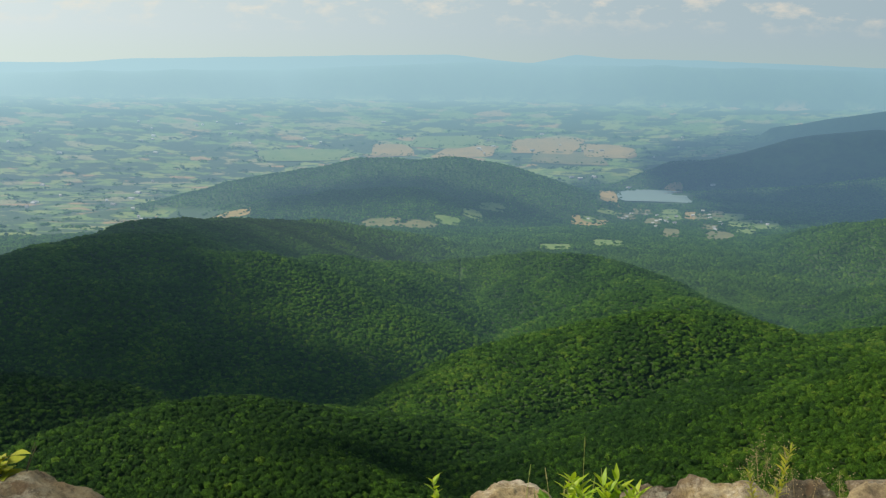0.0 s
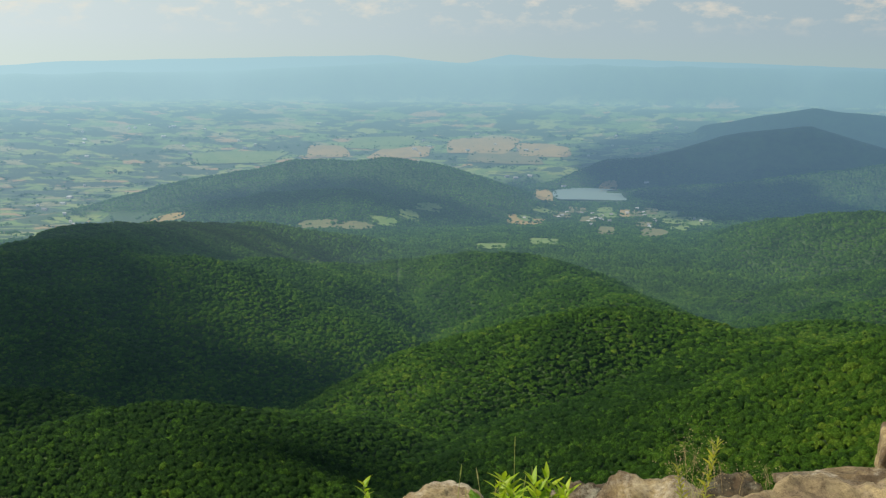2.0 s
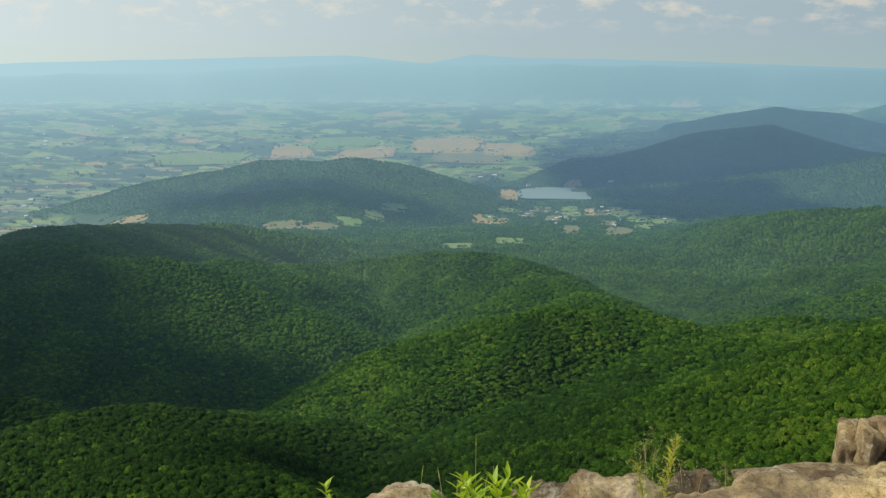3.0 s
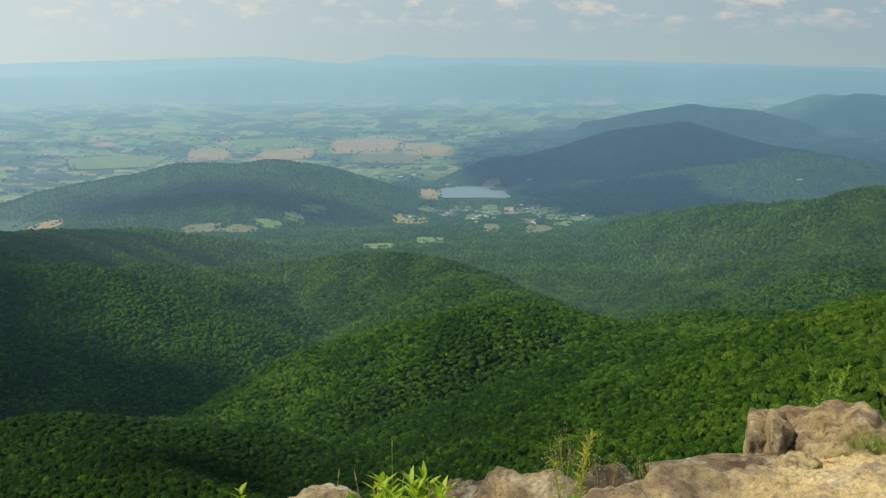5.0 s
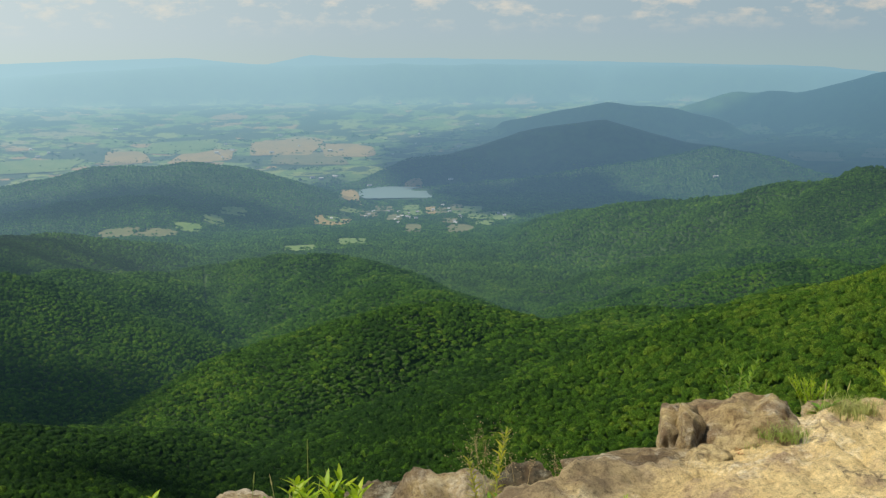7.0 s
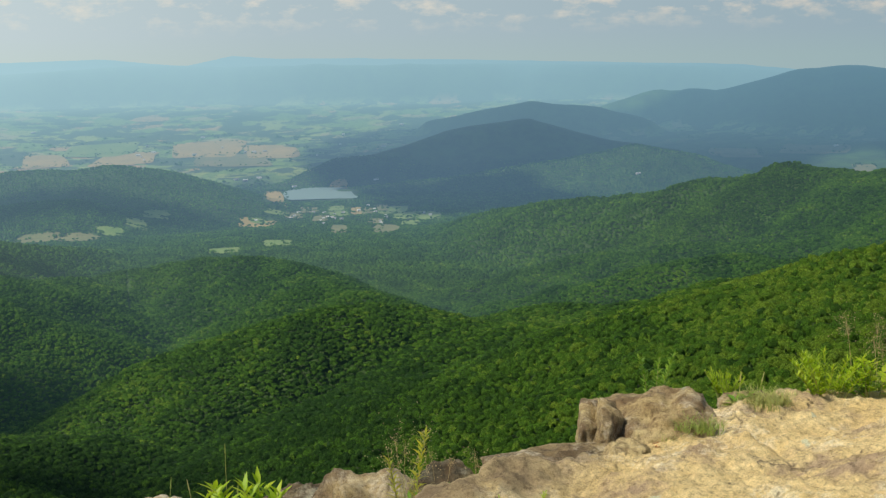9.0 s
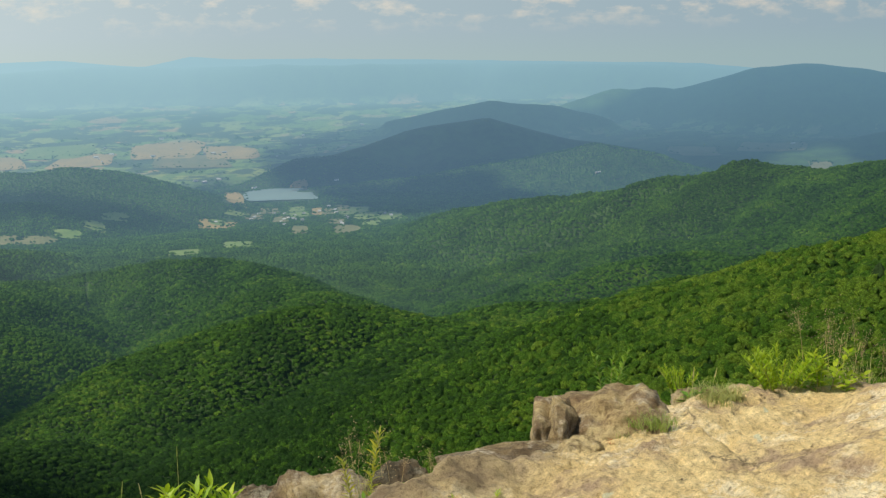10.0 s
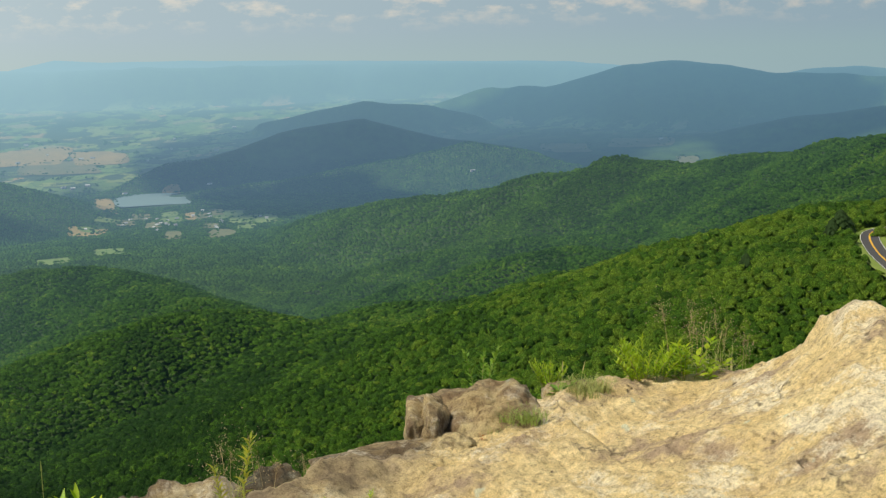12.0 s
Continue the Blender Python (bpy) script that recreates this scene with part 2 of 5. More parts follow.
FLOOR_R = (0, 6, 40, 120, 250, 400, 560, 700, 860, 1500, 1800, 2200, 2700, 3200, 3640, 4000, 4400, 4700, 4990)
FLOOR_Z = (-1, -5, -30, -70, -115, -165, -206, -238, -264, -308, -322, -350, -392, -404, -403, -352, -270, -196, -165)


def canopy_height(x, y):
    """The height of the treetops over the land, for arrays of places."""
    x, y = np.asarray(x, float), np.asarray(y, float)
    r = np.hypot(x, y)
    top = np.interp(r, FLOOR_R, FLOOR_Z)
    soft = 6.0 + r / 400
    for slope, rnd, pts in CRESTS:
        p = np.array([at(*q) for q in pts])
        best = np.full(x.shape, -1e4)
        for (x0, y0, z0), (x1, y1, z1) in zip(p[:-1], p[1:]):
            ex, ey = x1 - x0, y1 - y0
            t = np.clip(((x - x0) * ex + (y - y0) * ey) / (ex * ex + ey * ey), 0, 1)
            d = np.hypot(x - x0 - t * ex, y - y0 - t * ey)
            best = np.maximum(best, z0 + t * (z1 - z0) - slope * (np.sqrt(d * d + rnd * rnd) - rnd))
        h = np.clip((best - top) / soft, -30, 30)
        top = top + soft * np.logaddexp(0, h) - soft * 0.69 * np.exp(-h * h / 4)
    return top


def waves(x, y, size, seed):
    """Smooth unevenness between -1 and 1 from a few crossed waves."""
    rng = np.random.RandomState(seed)
    out = 0
    for k in range(7):
        a, ph, s = rng.uniform(0, 6.28), rng.uniform(0, 6.28), size * rng.uniform(0.6, 1.6)
        out = out + np.sin((x * math.cos(a) + y * math.sin(a)) * 6.283 / s + ph + 1.3 * np.sin((y * math.cos(a) - x * math.sin(a)) * 6.283 / (2.3 * s)))
    return out / 4.0


def land(x, y):
    r = np.hypot(x, y)
    top = canopy_height(x, y)
    amp = np.clip((r - 150) / 600, 0, 1)
    flat = np.where(top < np.interp(r, FLOOR_R, FLOOR_Z) + 8, 0.25, 1.0)
    top = top + amp * flat * (4.2 * waves(x, y, 190, 1) + 2.5 * waves(x, y, 70, 2)) * np.clip(1.6 - r / 2500, 0.25, 1)
    top = top + 5.0 * np.clip((r - 3400) / 400, 0, 1) * np.clip((flat - 0.25) / 0.75, 0, 1) * waves(x, y, 260, 9) * (r < 4750)
    return top - CANOPY * np.clip((r - 40) / 200, 0, 1)


def grid_mesh(name, az, rr, mat):
    """A sheet of land over bearings az (degrees) and distances rr."""
    A, Rr = np.meshgrid(np.radians(az), rr, indexing="ij")
    X, Y = np.sin(A) * Rr, np.cos(A) * Rr
    Z = land(X, Y)
    n, k = A.shape
    idx = np.arange(n * k).reshape(n, k)
    quads = np.stack([idx[:-1, :-1], idx[:-1, 1:], idx[1:, 1:], idx[1:, :-1]], -1).reshape(-1, 4)
    return sheet(name, np.stack([X, Y, Z], -1).reshape(-1, 3), quads, mat)


def sheet(name, verts, faces, mat, tint=None, smooth=True):
    """A mesh from arrays of vertices and of faces that all have the same number of corners."""
    me = bpy.data.meshes.new(name)
    c = faces.shape[1]
    me.vertices.add(len(verts))
    me.vertices.foreach_set("co", np.ascontiguousarray(verts, dtype=np.float32).ravel())
    me.loops.add(faces.size)
    me.loops.foreach_set("vertex_index", np.ascontiguousarray(faces, dtype=np.int32).ravel())
    me.polygons.add(len(faces))
    me.polygons.foreach_set("loop_start", np.arange(0, faces.size, c, dtype=np.int32))
    me.polygons.foreach_set("use_smooth", np.full(len(faces), smooth, dtype=bool))
    if tint is not None:
        me.attributes.new("tint", "FLOAT", "POINT").data.foreach_set("value", np.ascontiguousarray(tint, dtype=np.float32))
    me.materials.append(mat)
    me.update(calc_edges=True)
    return new(name, me)



# ---- fields, beaches and the lake on the valley floor: bearing, degrees below the eye, half width and half depth in degrees ----
MEADOWS = [(13.16, 7.64, 0.83, 0.14), (14.64, 7.92, 0.8, 0.16), (0.2, 8.15, 0.62, 0.16), (1.35, 7.85, 0.5, 0.16), (2.3, 7.5, 0.6, 0.15), (5.28, 9.3, 0.75, 0.1), (7.76, 9.05, 0.76, 0.1), (0.1, 4.5, 1.46, 0.25), (-6.52, 5.16, 2.15, 0.21), (10.55, 7.5, 0.44, 0.06), (13.98, 8.25, 0.46, 0.07), (13.77, 7.93, 0.56, 0.09), (10.57, 7.76, 0.48, 0.08), (7.79, 7.64, 0.54, 0.06), (6.87, 7.99, 0.38, 0.08)]
STUBBLE = [(11.68, 7.64, 0.54, 0.12), (6.84, 8.06, 0.76, 0.17), (1.0, 4.94, 1.37, 0.23), (-2.45, 4.92, 0.87, 0.25), (4.79, 4.61, 1.56, 0.32), (7.53, 4.8, 1.18, 0.27), (7.68, 6.91, 0.52, 0.18), (10.63, 6.42, 0.49, 0.13), (-9.8, 7.88, 0.84, 0.1)]
PALE = [(10.62, 8.46, 0.4, 0.17), (12.81, 8.5, 0.66, 0.14), (-2.9, 8.3, 1.0, 0.13), (-1.19, 8.36, 0.95, 0.13), (5.82, 5.15, 1.57, 0.27), (34.52, 5.7, 0.45, 0.19), (32.34, 4.83, 1.35, 0.17), (28.97, 5.03, 1.11, 0.15), (9.38, 7.54, 0.3, 0.07), (8.53, 7.79, 0.43, 0.09), (12.03, 7.64, 0.33, 0.07), (9.06, 7.54, 0.25, 0.1), (12.34, 8.14, 0.4, 0.07), (9.75, 7.98, 0.38, 0.09), (12.6, 7.52, 0.35, 0.09)]
LAKE = (9.75, 6.88, 1.76, 0.22)


def on_floor(az, dep):
    """Where a line of sight from the overlook meets the land."""
    r = np.arange(1900.0, 4900.0, 4.0)
    z = land(np.sin(radians(az)) * r, np.cos(radians(az)) * r)
    hit = np.nonzero(np.degrees(np.arctan2(1.6 - z, r)) < dep)[0]
    return float(r[hit[0]]) if len(hit) else 4800.0


def open_land(x, y):
    """1 on farmland and water, 0 in the woods."""
    az, r = np.degrees(np.arctan2(x, y)), np.hypot(x, y)
    dep = np.degrees(np.arctan2(1.6 - land(x, y), r))
    out = ((np.abs(az - 0.85) < 0.07) & (r > 1240) & (r < 1540)) * 1.0  # a cut through the woods
    for a, d, w, h in MEADOWS + STUBBLE + PALE + [LAKE]:
        out = np.maximum(out, (np.abs((az - a) / w) ** 4 + np.abs((dep - d - 0.03) / (1.1 * h + 0.05)) ** 4 < 1.1) * 1.0)
    return out


def farmland(x, y):
    """How far the plain is cleared for fields: 0 on wooded hills, 1 on the open plain."""
    r = np.hypot(x, y)
    rise = canopy_height(x, y) - np.interp(r, FLOOR_R, FLOOR_Z)
    start = np.interp(np.degrees(np.arctan2(x, y)), (-9.5, -8.5, 4, 6, 12.5, 14), (2350, 3250, 3250, 3600, 3600, 4100))
    return np.clip((r - start) / 250, 0, 1) * np.clip(1.3 - rise / 14, 0, 1) * np.clip((4715 - r) / 50, 0, 1)


AZ = np.concatenate([np.arange(-180, -28, 4), np.arange(-28, 54, 0.4), np.arange(54, 180.1, 4)])
RR = np.concatenate([np.geomspace(7.5, 600, 70), np.geomspace(606, 2600, 130), np.linspace(2612, 4985, 190)])
ground = tagged(grid_mesh("ground", AZ, RR, M_GROUND_FAR), "wooded mountain slopes and valley land running to far blue ridges", "ground", kind="structure")
co = np.empty(len(ground.data.vertices) * 3, dtype=np.float32)
ground.data.vertices.foreach_get("co", co)
co = co.reshape(-1, 3)
ground.data.attributes.new("cleared", "FLOAT", "POINT").data.foreach_set("value", farmland(co[:, 0].astype(float), co[:, 1].astype(float)).astype(np.float32))

# ---- the mountain road, where it bends round the shoulder of the slope ----
def on_slope(az, dep, r0=250.0, r1=900.0):
    """The nearest place on the bare land that lies this far below the eye."""
    r = np.arange(r0, r1, 2.0)
    z = land(np.sin(radians(az)) * r, np.cos(radians(az)) * r)
    hit = np.nonzero(np.degrees(np.arctan2(1.6 - z, r)) < dep)[0]
    r = float(r[hit[0]]) if len(hit) else r1
    return (math.sin(radians(az)) * r, math.cos(radians(az)) * r)


ROAD = np.array([on_slope(*q) for q in ((48.25, 12.3), (45.45, 11.7), (43.85, 10.8), (43.05, 10.1), (42.65, 9.55), (42.50, 9.2), (42.65, 8.95), (43.15, 8.8), (44.25, 8.7), (47.25, 8.5), (52.25, 8.3))])
for _ in range(3):  # round the corners
    ROAD = np.concatenate([ROAD[:1], np.stack([ROAD[:-1] * 0.75 + ROAD[1:] * 0.25, ROAD[:-1] * 0.25 + ROAD[1:] * 0.75], 1).reshape(-1, 2), ROAD[-1:]])


def near_road(x, y):
    r = np.hypot(x, y)
    out = np.zeros(np.shape(x), bool)
    for i, (px, py) in enumerate(ROAD[::3]):
        pr = math.hypot(px, py)
        side = np.abs(x * py - y * px) / pr
        left = x * py - y * px < 0
        out |= (np.hypot(x - px, y - py) < np.where(left, 6.5, 5)) | ((side < 5.5) & (r < pr) & (r > pr - (16 if i < 20 else 6)))
    return out


# ---- the forest ----
def ico(level):
    bm = bmesh.new()
    bmesh.ops.create_icosphere(bm, subdivisions=level, radius=1)
    bm.verts.ensure_lookup_table()
    v = np.array([q.co[:] for q in bm.verts])
    f = np.array([[q.index for q in p.verts] for p in bm.faces])
    bm.free()
    return v, f


ICO0 = ico(1)
ICO1 = ico(2)


def lump(rng, shape, centre, size, rough):
    """One uneven clump of leaves without its underside."""
    lobes = rng.normal(0, 1, (6, 3))
    lobes /= np.linalg.norm(lobes, axis=1)[:, None]
    swell = 0.9 + 1.1 * np.maximum(shape[0] @ lobes.T - 0.72, 0).sum(1)
    v = shape[0] * (swell * (1 + rng.uniform(-rough, rough, len(shape[0]))))[:, None] * np.array(size)
    tri = v[shape[1]]
    up = np.cross(tri[:, 1] - tri[:, 0], tri[:, 2] - tri[:, 0])
    keep = up[:, 2] > -0.25 * np.linalg.norm(up, axis=1)
    return v + np.array(centre), shape[1][keep]


def crown(rng, clumps, shape):
    """A broad tree crown of unit radius: an uneven dome with smaller domes of leaves leaning out of it."""
    vs, fs, n = [], [], 0
    w = 1.0 - 0.1 * clumps
    made = [lump(rng, shape, (0, 0, 0.7), (w, w * rng.uniform(0.85, 1.1), rng.uniform(0.65, 0.9)), 0.22)]
    a = rng.uniform(0, 6.28)
    for k in range(clumps):
        a += 6.28 / clumps * rng.uniform(0.75, 1.25)
        rad, s = rng.uniform(0.45, 0.7), rng.uniform(0.42, 0.62)
        made.append(lump(rng, ICO0, (math.cos(a) * rad, math.sin(a) * rad, rng.uniform(0.6, 1.1)), (s, s, s * rng.uniform(0.8, 1.1)), 0.25))
    for v, f in made:
        vs.append(v)
        fs.append(f + n)
        n += len(v)
    return np.concatenate(vs) * np.array([1, 1, 1.05]), np.concatenate(fs)


def tuft(rng):
    """The top of a far tree: an uneven cap of nine faces."""
    n = 3
    a = np.arange(n) * 6.283 / n + rng.uniform(0, 2)
    rad = rng.uniform(0.85, 1.25, n)
    v = np.concatenate([np.stack([np.cos(a) * rad, np.sin(a) * rad, np.full(n, 0.5)], 1),
                        np.stack([np.cos(a + 0.9) * 0.7, np.sin(a + 0.9) * 0.7, rng.uniform(1.0, 1.3, n)], 1), [[rng.uniform(-0.2, 0.2), 0, 1.4]]])
    f = []
    for i in range(n):
        j = (i + 1) % n
        f += [(i, j, n + i), (j, n + j, n + i), (n + i, n + j, 2 * n)]
    return v, np.array(f)


def scatter(rng, r0, r1, az0, az1, spacing):
    """Places in loose rows, evenly spaced but for some wandering."""
    xs, ys = [], []
    for r in np.arange(r0, r1, spacing):
        n = int(radians(az1 - az0) * r / spacing)
        a = np.radians(az0 + (az1 - az0) * (np.arange(n) + rng.uniform(0, 1) + rng.uniform(-0.42, 0.42, n)) / n)
        q = r + rng.uniform(-0.5, 0.5, n) * spacing
        xs.append(np.sin(a) * q)
        ys.append(np.cos(a) * q)
    return np.concatenate(xs), np.concatenate(ys)


# slopes that face away from the overlook carry fewer and simpler trees
SA, SR = np.radians(np.arange(-30, 56, 0.5)), np.arange(150.0, 4960.0, 12.0)
GA, GR = np.meshgrid(SA, SR, indexing="ij")
RISE = (land(np.sin(GA) * GR, np.cos(GA) * GR) + CANOPY - 1.6) / GR
CREST = np.maximum.accumulate(RISE, axis=1)


def facing(x, y, margin=5.5):
    r = np.hypot(x, y)
    i = np.clip(np.round((np.degrees(np.arctan2(x, y)) + 30) / 0.5).astype(int), 0, len(SA) - 1)
    j = np.clip(((r - 150) / 12).astype(int) - 2, 0, len(SR) - 1)
    return (land(x, y) + CANOPY + margin - 1.6) / r > CREST[i, j]


def forest(name, protos, xs, ys, size, rng, mat, label, top=CANOPY, lush=0.0):
    """One woodland as a single mesh: every tree a turned and scaled copy of one of the crowns."""
    z = land(xs, ys)
    leaf_tone = 0.43 + 0.17 * waves(xs, ys, 260, 5) + 0.2 * waves(xs, ys, 55, 6)
    # lighter tone on the near slope to the right
    leaf_tone = leaf_tone + 0.34 * np.clip((np.degrees(np.arctan2(xs, ys)) - 22) / 12, 0, 1) * np.clip((760 - np.hypot(xs, ys)) / 120, 0, 1)
    # shade of the near slopes to the left, painted as darker leaves
    leaf_tone = leaf_tone - 0.36 * np.clip((780 - np.hypot(xs, ys)) / 160, 0, 1) * np.clip((18 - np.degrees(np.arctan2(xs, ys))) / 7, 0, 1)
    # darker tone past 950 m
    leaf_tone = leaf_tone - 0.12 * np.clip((np.hypot(xs, ys) - 950) / 200, 0, 1)
    tint = np.clip(leaf_tone + lush + rng.normal(0, 1, len(xs)) * np.interp(np.hypot(xs, ys), (700, 1100), (0.23, 0.15)), 0, 1)
    s = size * np.clip(np.exp(rng.normal(0, 0.27, len(xs))), 0.55, 1.4)
    s = s * (0.92 + 0.12 * np.clip((np.degrees(np.arctan2(xs, ys)) - 20) / 10, 0, 1) * np.clip((750 - np.hypot(xs, ys)) / 150, 0, 1))
    turn = rng.uniform(0, 6.28, len(xs))
    which = rng.randint(0, len(protos), len(xs))
    vs, fs, ts, n = [], [], [], 0
    for k, (v, f) in enumerate(protos):
        i = np.nonzero(which == k)[0]
        if not len(i):
            continue
        c, sn = np.cos(turn[i])[:, None], np.sin(turn[i])[:, None]
        sk = s[i][:, None]
        X = (v[:, 0] * c - v[:, 1] * sn) * sk + xs[i][:, None]
        Y = (v[:, 0] * sn + v[:, 1] * c) * sk + ys[i][:, None]
        lift = top - 1.52 * size + size * rng.uniform(-0.32, 0.32, len(i)) + 0.3 * (s[i] - size)
        Z = v[:, 2] * sk + (z[i] + lift)[:, None]
        vs.append(np.stack([X, Y, Z], -1).reshape(-1, 3))
        fs.append((f[None] + (np.arange(len(i)) * len(v))[:, None, None]).reshape(-1, 3) + n)
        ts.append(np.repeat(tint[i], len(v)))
        n += len(i) * len(v)
    ob = sheet(name, np.concatenate(vs), np.concatenate(fs), mat, np.concatenate(ts))
    return tagged(ob, label, "forest", kind="stuff")


rng = np.random.RandomState(3)
BIG = [crown(rng, 2, ICO0) for _ in range(24)]
MID = [crown(rng, 1, ICO0) for _ in range(16)]
SMALL = [crown(rng, 0, ICO0) for _ in range(12)]
TUFT = [tuft(rng) for _ in range(8)]
back = [np.empty(0), np.empty(0)]
for name, shapes, r0, r1, gap, size, label in (
        ("near_forest", BIG, 265, 380, 1.85, 1.42, "dense green broadleaf forest on the steep slope below the outcrop"),
        ("near_forest", MID, 380, 560, 2.3, 1.7, "dense green broadleaf forest on the slopes below the outcrop"),
        ("middle_forest", SMALL, 560, 900, 2.5, 1.8, "green broadleaf forest over the wooded spurs and hollows"),
        ("farther_forest", SMALL, 900, 1640, 3.1, 2.05, "hazy green broadleaf forest on the farther slopes"),
        ("distant_forest", TUFT, 1640, 2800, 5.2, 3.3, "blue-green woods on the valley floor and lower hills")):
    xs, ys = scatter(rng, r0, r1, -26, 51, gap)
    clear = (open_land(xs, ys) > 0.5) | (farmland(xs, ys) > 0.5) & (waves(xs, ys, 130, 11) + waves(xs, ys, 40, 12) < 0.9) | near_road(xs, ys)
    bearing = np.degrees(np.arctan2(xs, ys))
    seen = facing(xs, ys) & ~clear & (bearing > -22.5) & (bearing < 45.5)
    forest(name, shapes, xs[seen], ys[seen], size, rng, M_LEAF_FAR, label)
    rest = np.nonzero(~seen & ~clear)[0][::18]
    back = [np.concatenate([back[0], xs[rest]]), np.concatenate([back[1], ys[rest]])]
forest("sheltered_forest", TUFT, back[0], back[1], 6.0, rng, M_LEAF_FAR, "green broadleaf forest on the slopes behind the spurs")
xs, ys = scatter(rng, 2800, 4450, -22, 45, 6.6)
wild = (farmland(xs, ys) < 0.3) & (np.hypot(xs, ys) < 3750) | (farmland(xs, ys) > 0.3) & ((waves(xs, ys, 130, 11) + waves(xs, ys, 40, 12) > 0.95) & (np.hypot(xs, ys) < 4300))
seen = facing(xs, ys, 6.0) & wild & (open_land(xs, ys) < 0.5)
forest("valley_woods", TUFT, xs[seen], ys[seen], 3.0, rng, M_LEAF_FAR, "blue-green woods and hedgerows across the valley and its hills")

# low bright shrubs on the banks of the road
rng = np.random.RandomState(41)
k = rng.randint(0, len(ROAD), 900)
off = rng.choice([-1, 1], 900) * rng.uniform(6.2, 13, 900)
way = np.gradient(ROAD, axis=0)
way /= np.hypot(way[:, 0], way[:, 1])[:, None]
forest("roadside_shrubs", MID, ROAD[k, 0] + way[k, 1] * off, ROAD[k, 1] - way[k, 0] * off, 1.15, rng, M_LEAF_FAR, "bright yellow-green shrubs on the banks of the road", 2.2, 0.6)
k = rng.randint(int(0.58 * len(ROAD)), len(ROAD), 160)
for low, high, top in ((8.5, 10.5, 3.2), (10, 13, 5.2), (12, 16, 7.5)):
    off = -rng.uniform(low, high, 160)
    forest("roadside_trees", MID, ROAD[k, 0] + way[k, 1] * off, ROAD[k, 1] - way[k, 0] * off, 1.7, rng, M_LEAF_FAR, "young green trees along the outer bend of the road", top, 0.2)


# ---- fields and lake as flat pieces laid on the valley floor ----
def patch(name, spec, mat, lift, seed, label, category):
    az, dep, w, h = spec
    rng = np.random.RandomState(seed)
    r0 = on_floor(az, dep)
    near, far = on_floor(az, dep + h + (0.1 if name == "field" else 0)), on_floor(az, dep - h)
    if far - near > 900:
        near, far = r0 - 60, r0 + 60
    rings, n = 6, 28
    ph = rng.uniform(0, 6.28, 3)
    skew = rng.uniform(-1.5, 1.5) if name != "lake" else 0.0
    vs = []
    for k in range(rings + 1):
        for i in range(n):
            a = 2 * math.pi * i / n
            edge = 1 + 0.10 * math.sin(2 * a + ph[0]) + 0.07 * math.sin(3 * a + ph[1]) + 0.05 * math.sin(5 * a + ph[2])
            c, s = math.cos(a), math.sin(a)
            m = edge * k / rings
            u = m * math.copysign(abs(c) ** 0.45, c) + 0.25 * skew * s * m
            v = m * math.copysign(abs(s) ** 0.45, s)
            b, r = radians(az + w * u), (near + far) / 2 + (far - near) / 2 * v
            vs.append((math.sin(b) * r, math.cos(b) * r))
    vs = np.array(vs)
    z = land(vs[:, 0], vs[:, 1]) + lift if name != "lake" else np.full(len(vs), float(np.mean(land(vs[:, 0], vs[:, 1]))) + 2.5)
    faces = [(k * n + i, k * n + (i + 1) % n, (k + 1) * n + (i + 1) % n, (k + 1) * n + i) for k in range(rings) for i in range(n)]
    ob = sheet(name, np.column_stack([vs, z]), np.array(faces)[:, ::-1], mat)
    return tagged(ob, label, category, kind="structure")


for i, f in enumerate(MEADOWS):
    patch("field", f, M_MEADOW, 2.0 + 0.1 * i, i, "green meadow among woods on the valley floor", "field")
for i, f in enumerate(STUBBLE):
    patch("field", f, M_STUBBLE, 2.05 + 0.1 * i, 30 + i, "tan stubble field on the valley floor", "field")
for i, f in enumerate(PALE):
    patch("field", f, M_PALE, 2.02 + 0.1 * i, 60 + i, "pale hay field on the valley floor", "field")
mw, wt, wb, wp = material("lake_water")
wb.inputs["Base Color"].default_value = (0.19, 0.26, 0.235, 1)
wb.inputs["Roughness"].default_value = 0.45
wb.inputs["Specular IOR Level"].default_value = 0.25
bump(wt, wb, noise_out(wt, wp, 0.3, 3.0), 0.1, 0.1)
# the water also emits painted haze, as it lies far off
M_WATER = hazed(mw, wt, wb, wp)
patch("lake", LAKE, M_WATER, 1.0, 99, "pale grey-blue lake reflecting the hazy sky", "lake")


# trees along the edges of the fields, and a few left standing in them
rng = np.random.RandomState(77)
hx, hy = [], []
for az, dep, w, h in MEADOWS + STUBBLE + PALE:
    r1, r2 = on_floor(az, dep + h), on_floor(az, dep - h)
    if r2 - r1 > 900:
        continue
    for k in range(46):
        a, m = rng.uniform(0, 6.28), rng.choice([rng.uniform(0.92, 1.15), rng.uniform(0.2, 0.9)], p=[0.92, 0.08])
        b, r = radians(az + w * m * np.sign(math.cos(a)) * abs(math.cos(a)) ** 0.5), (r1 + r2) / 2 + (r2 - r1) / 2 * m * np.sign(math.sin(a)) * abs(math.sin(a)) ** 0.5
        hx.append(math.sin(b) * r)
        hy.append(math.cos(b) * r)
forest("hedge_trees", SMALL, np.array(hx), np.array(hy), 2.8, rng, M_LEAF_FAR, "dark green trees along the edges of the fields")


# ---- the rock outcrop in the foreground ----
def part(name, mesh, parent, label=""):
    ob = new(name, mesh)
    ob.parent = parent
    return tagged(ob, label) if label else ob


def thing(name, place, label, category, group=""):
    ob = new(name)
    ob.empty_display_size = 0.1
    ob.location = place
    return tagged(ob, label, category, group)


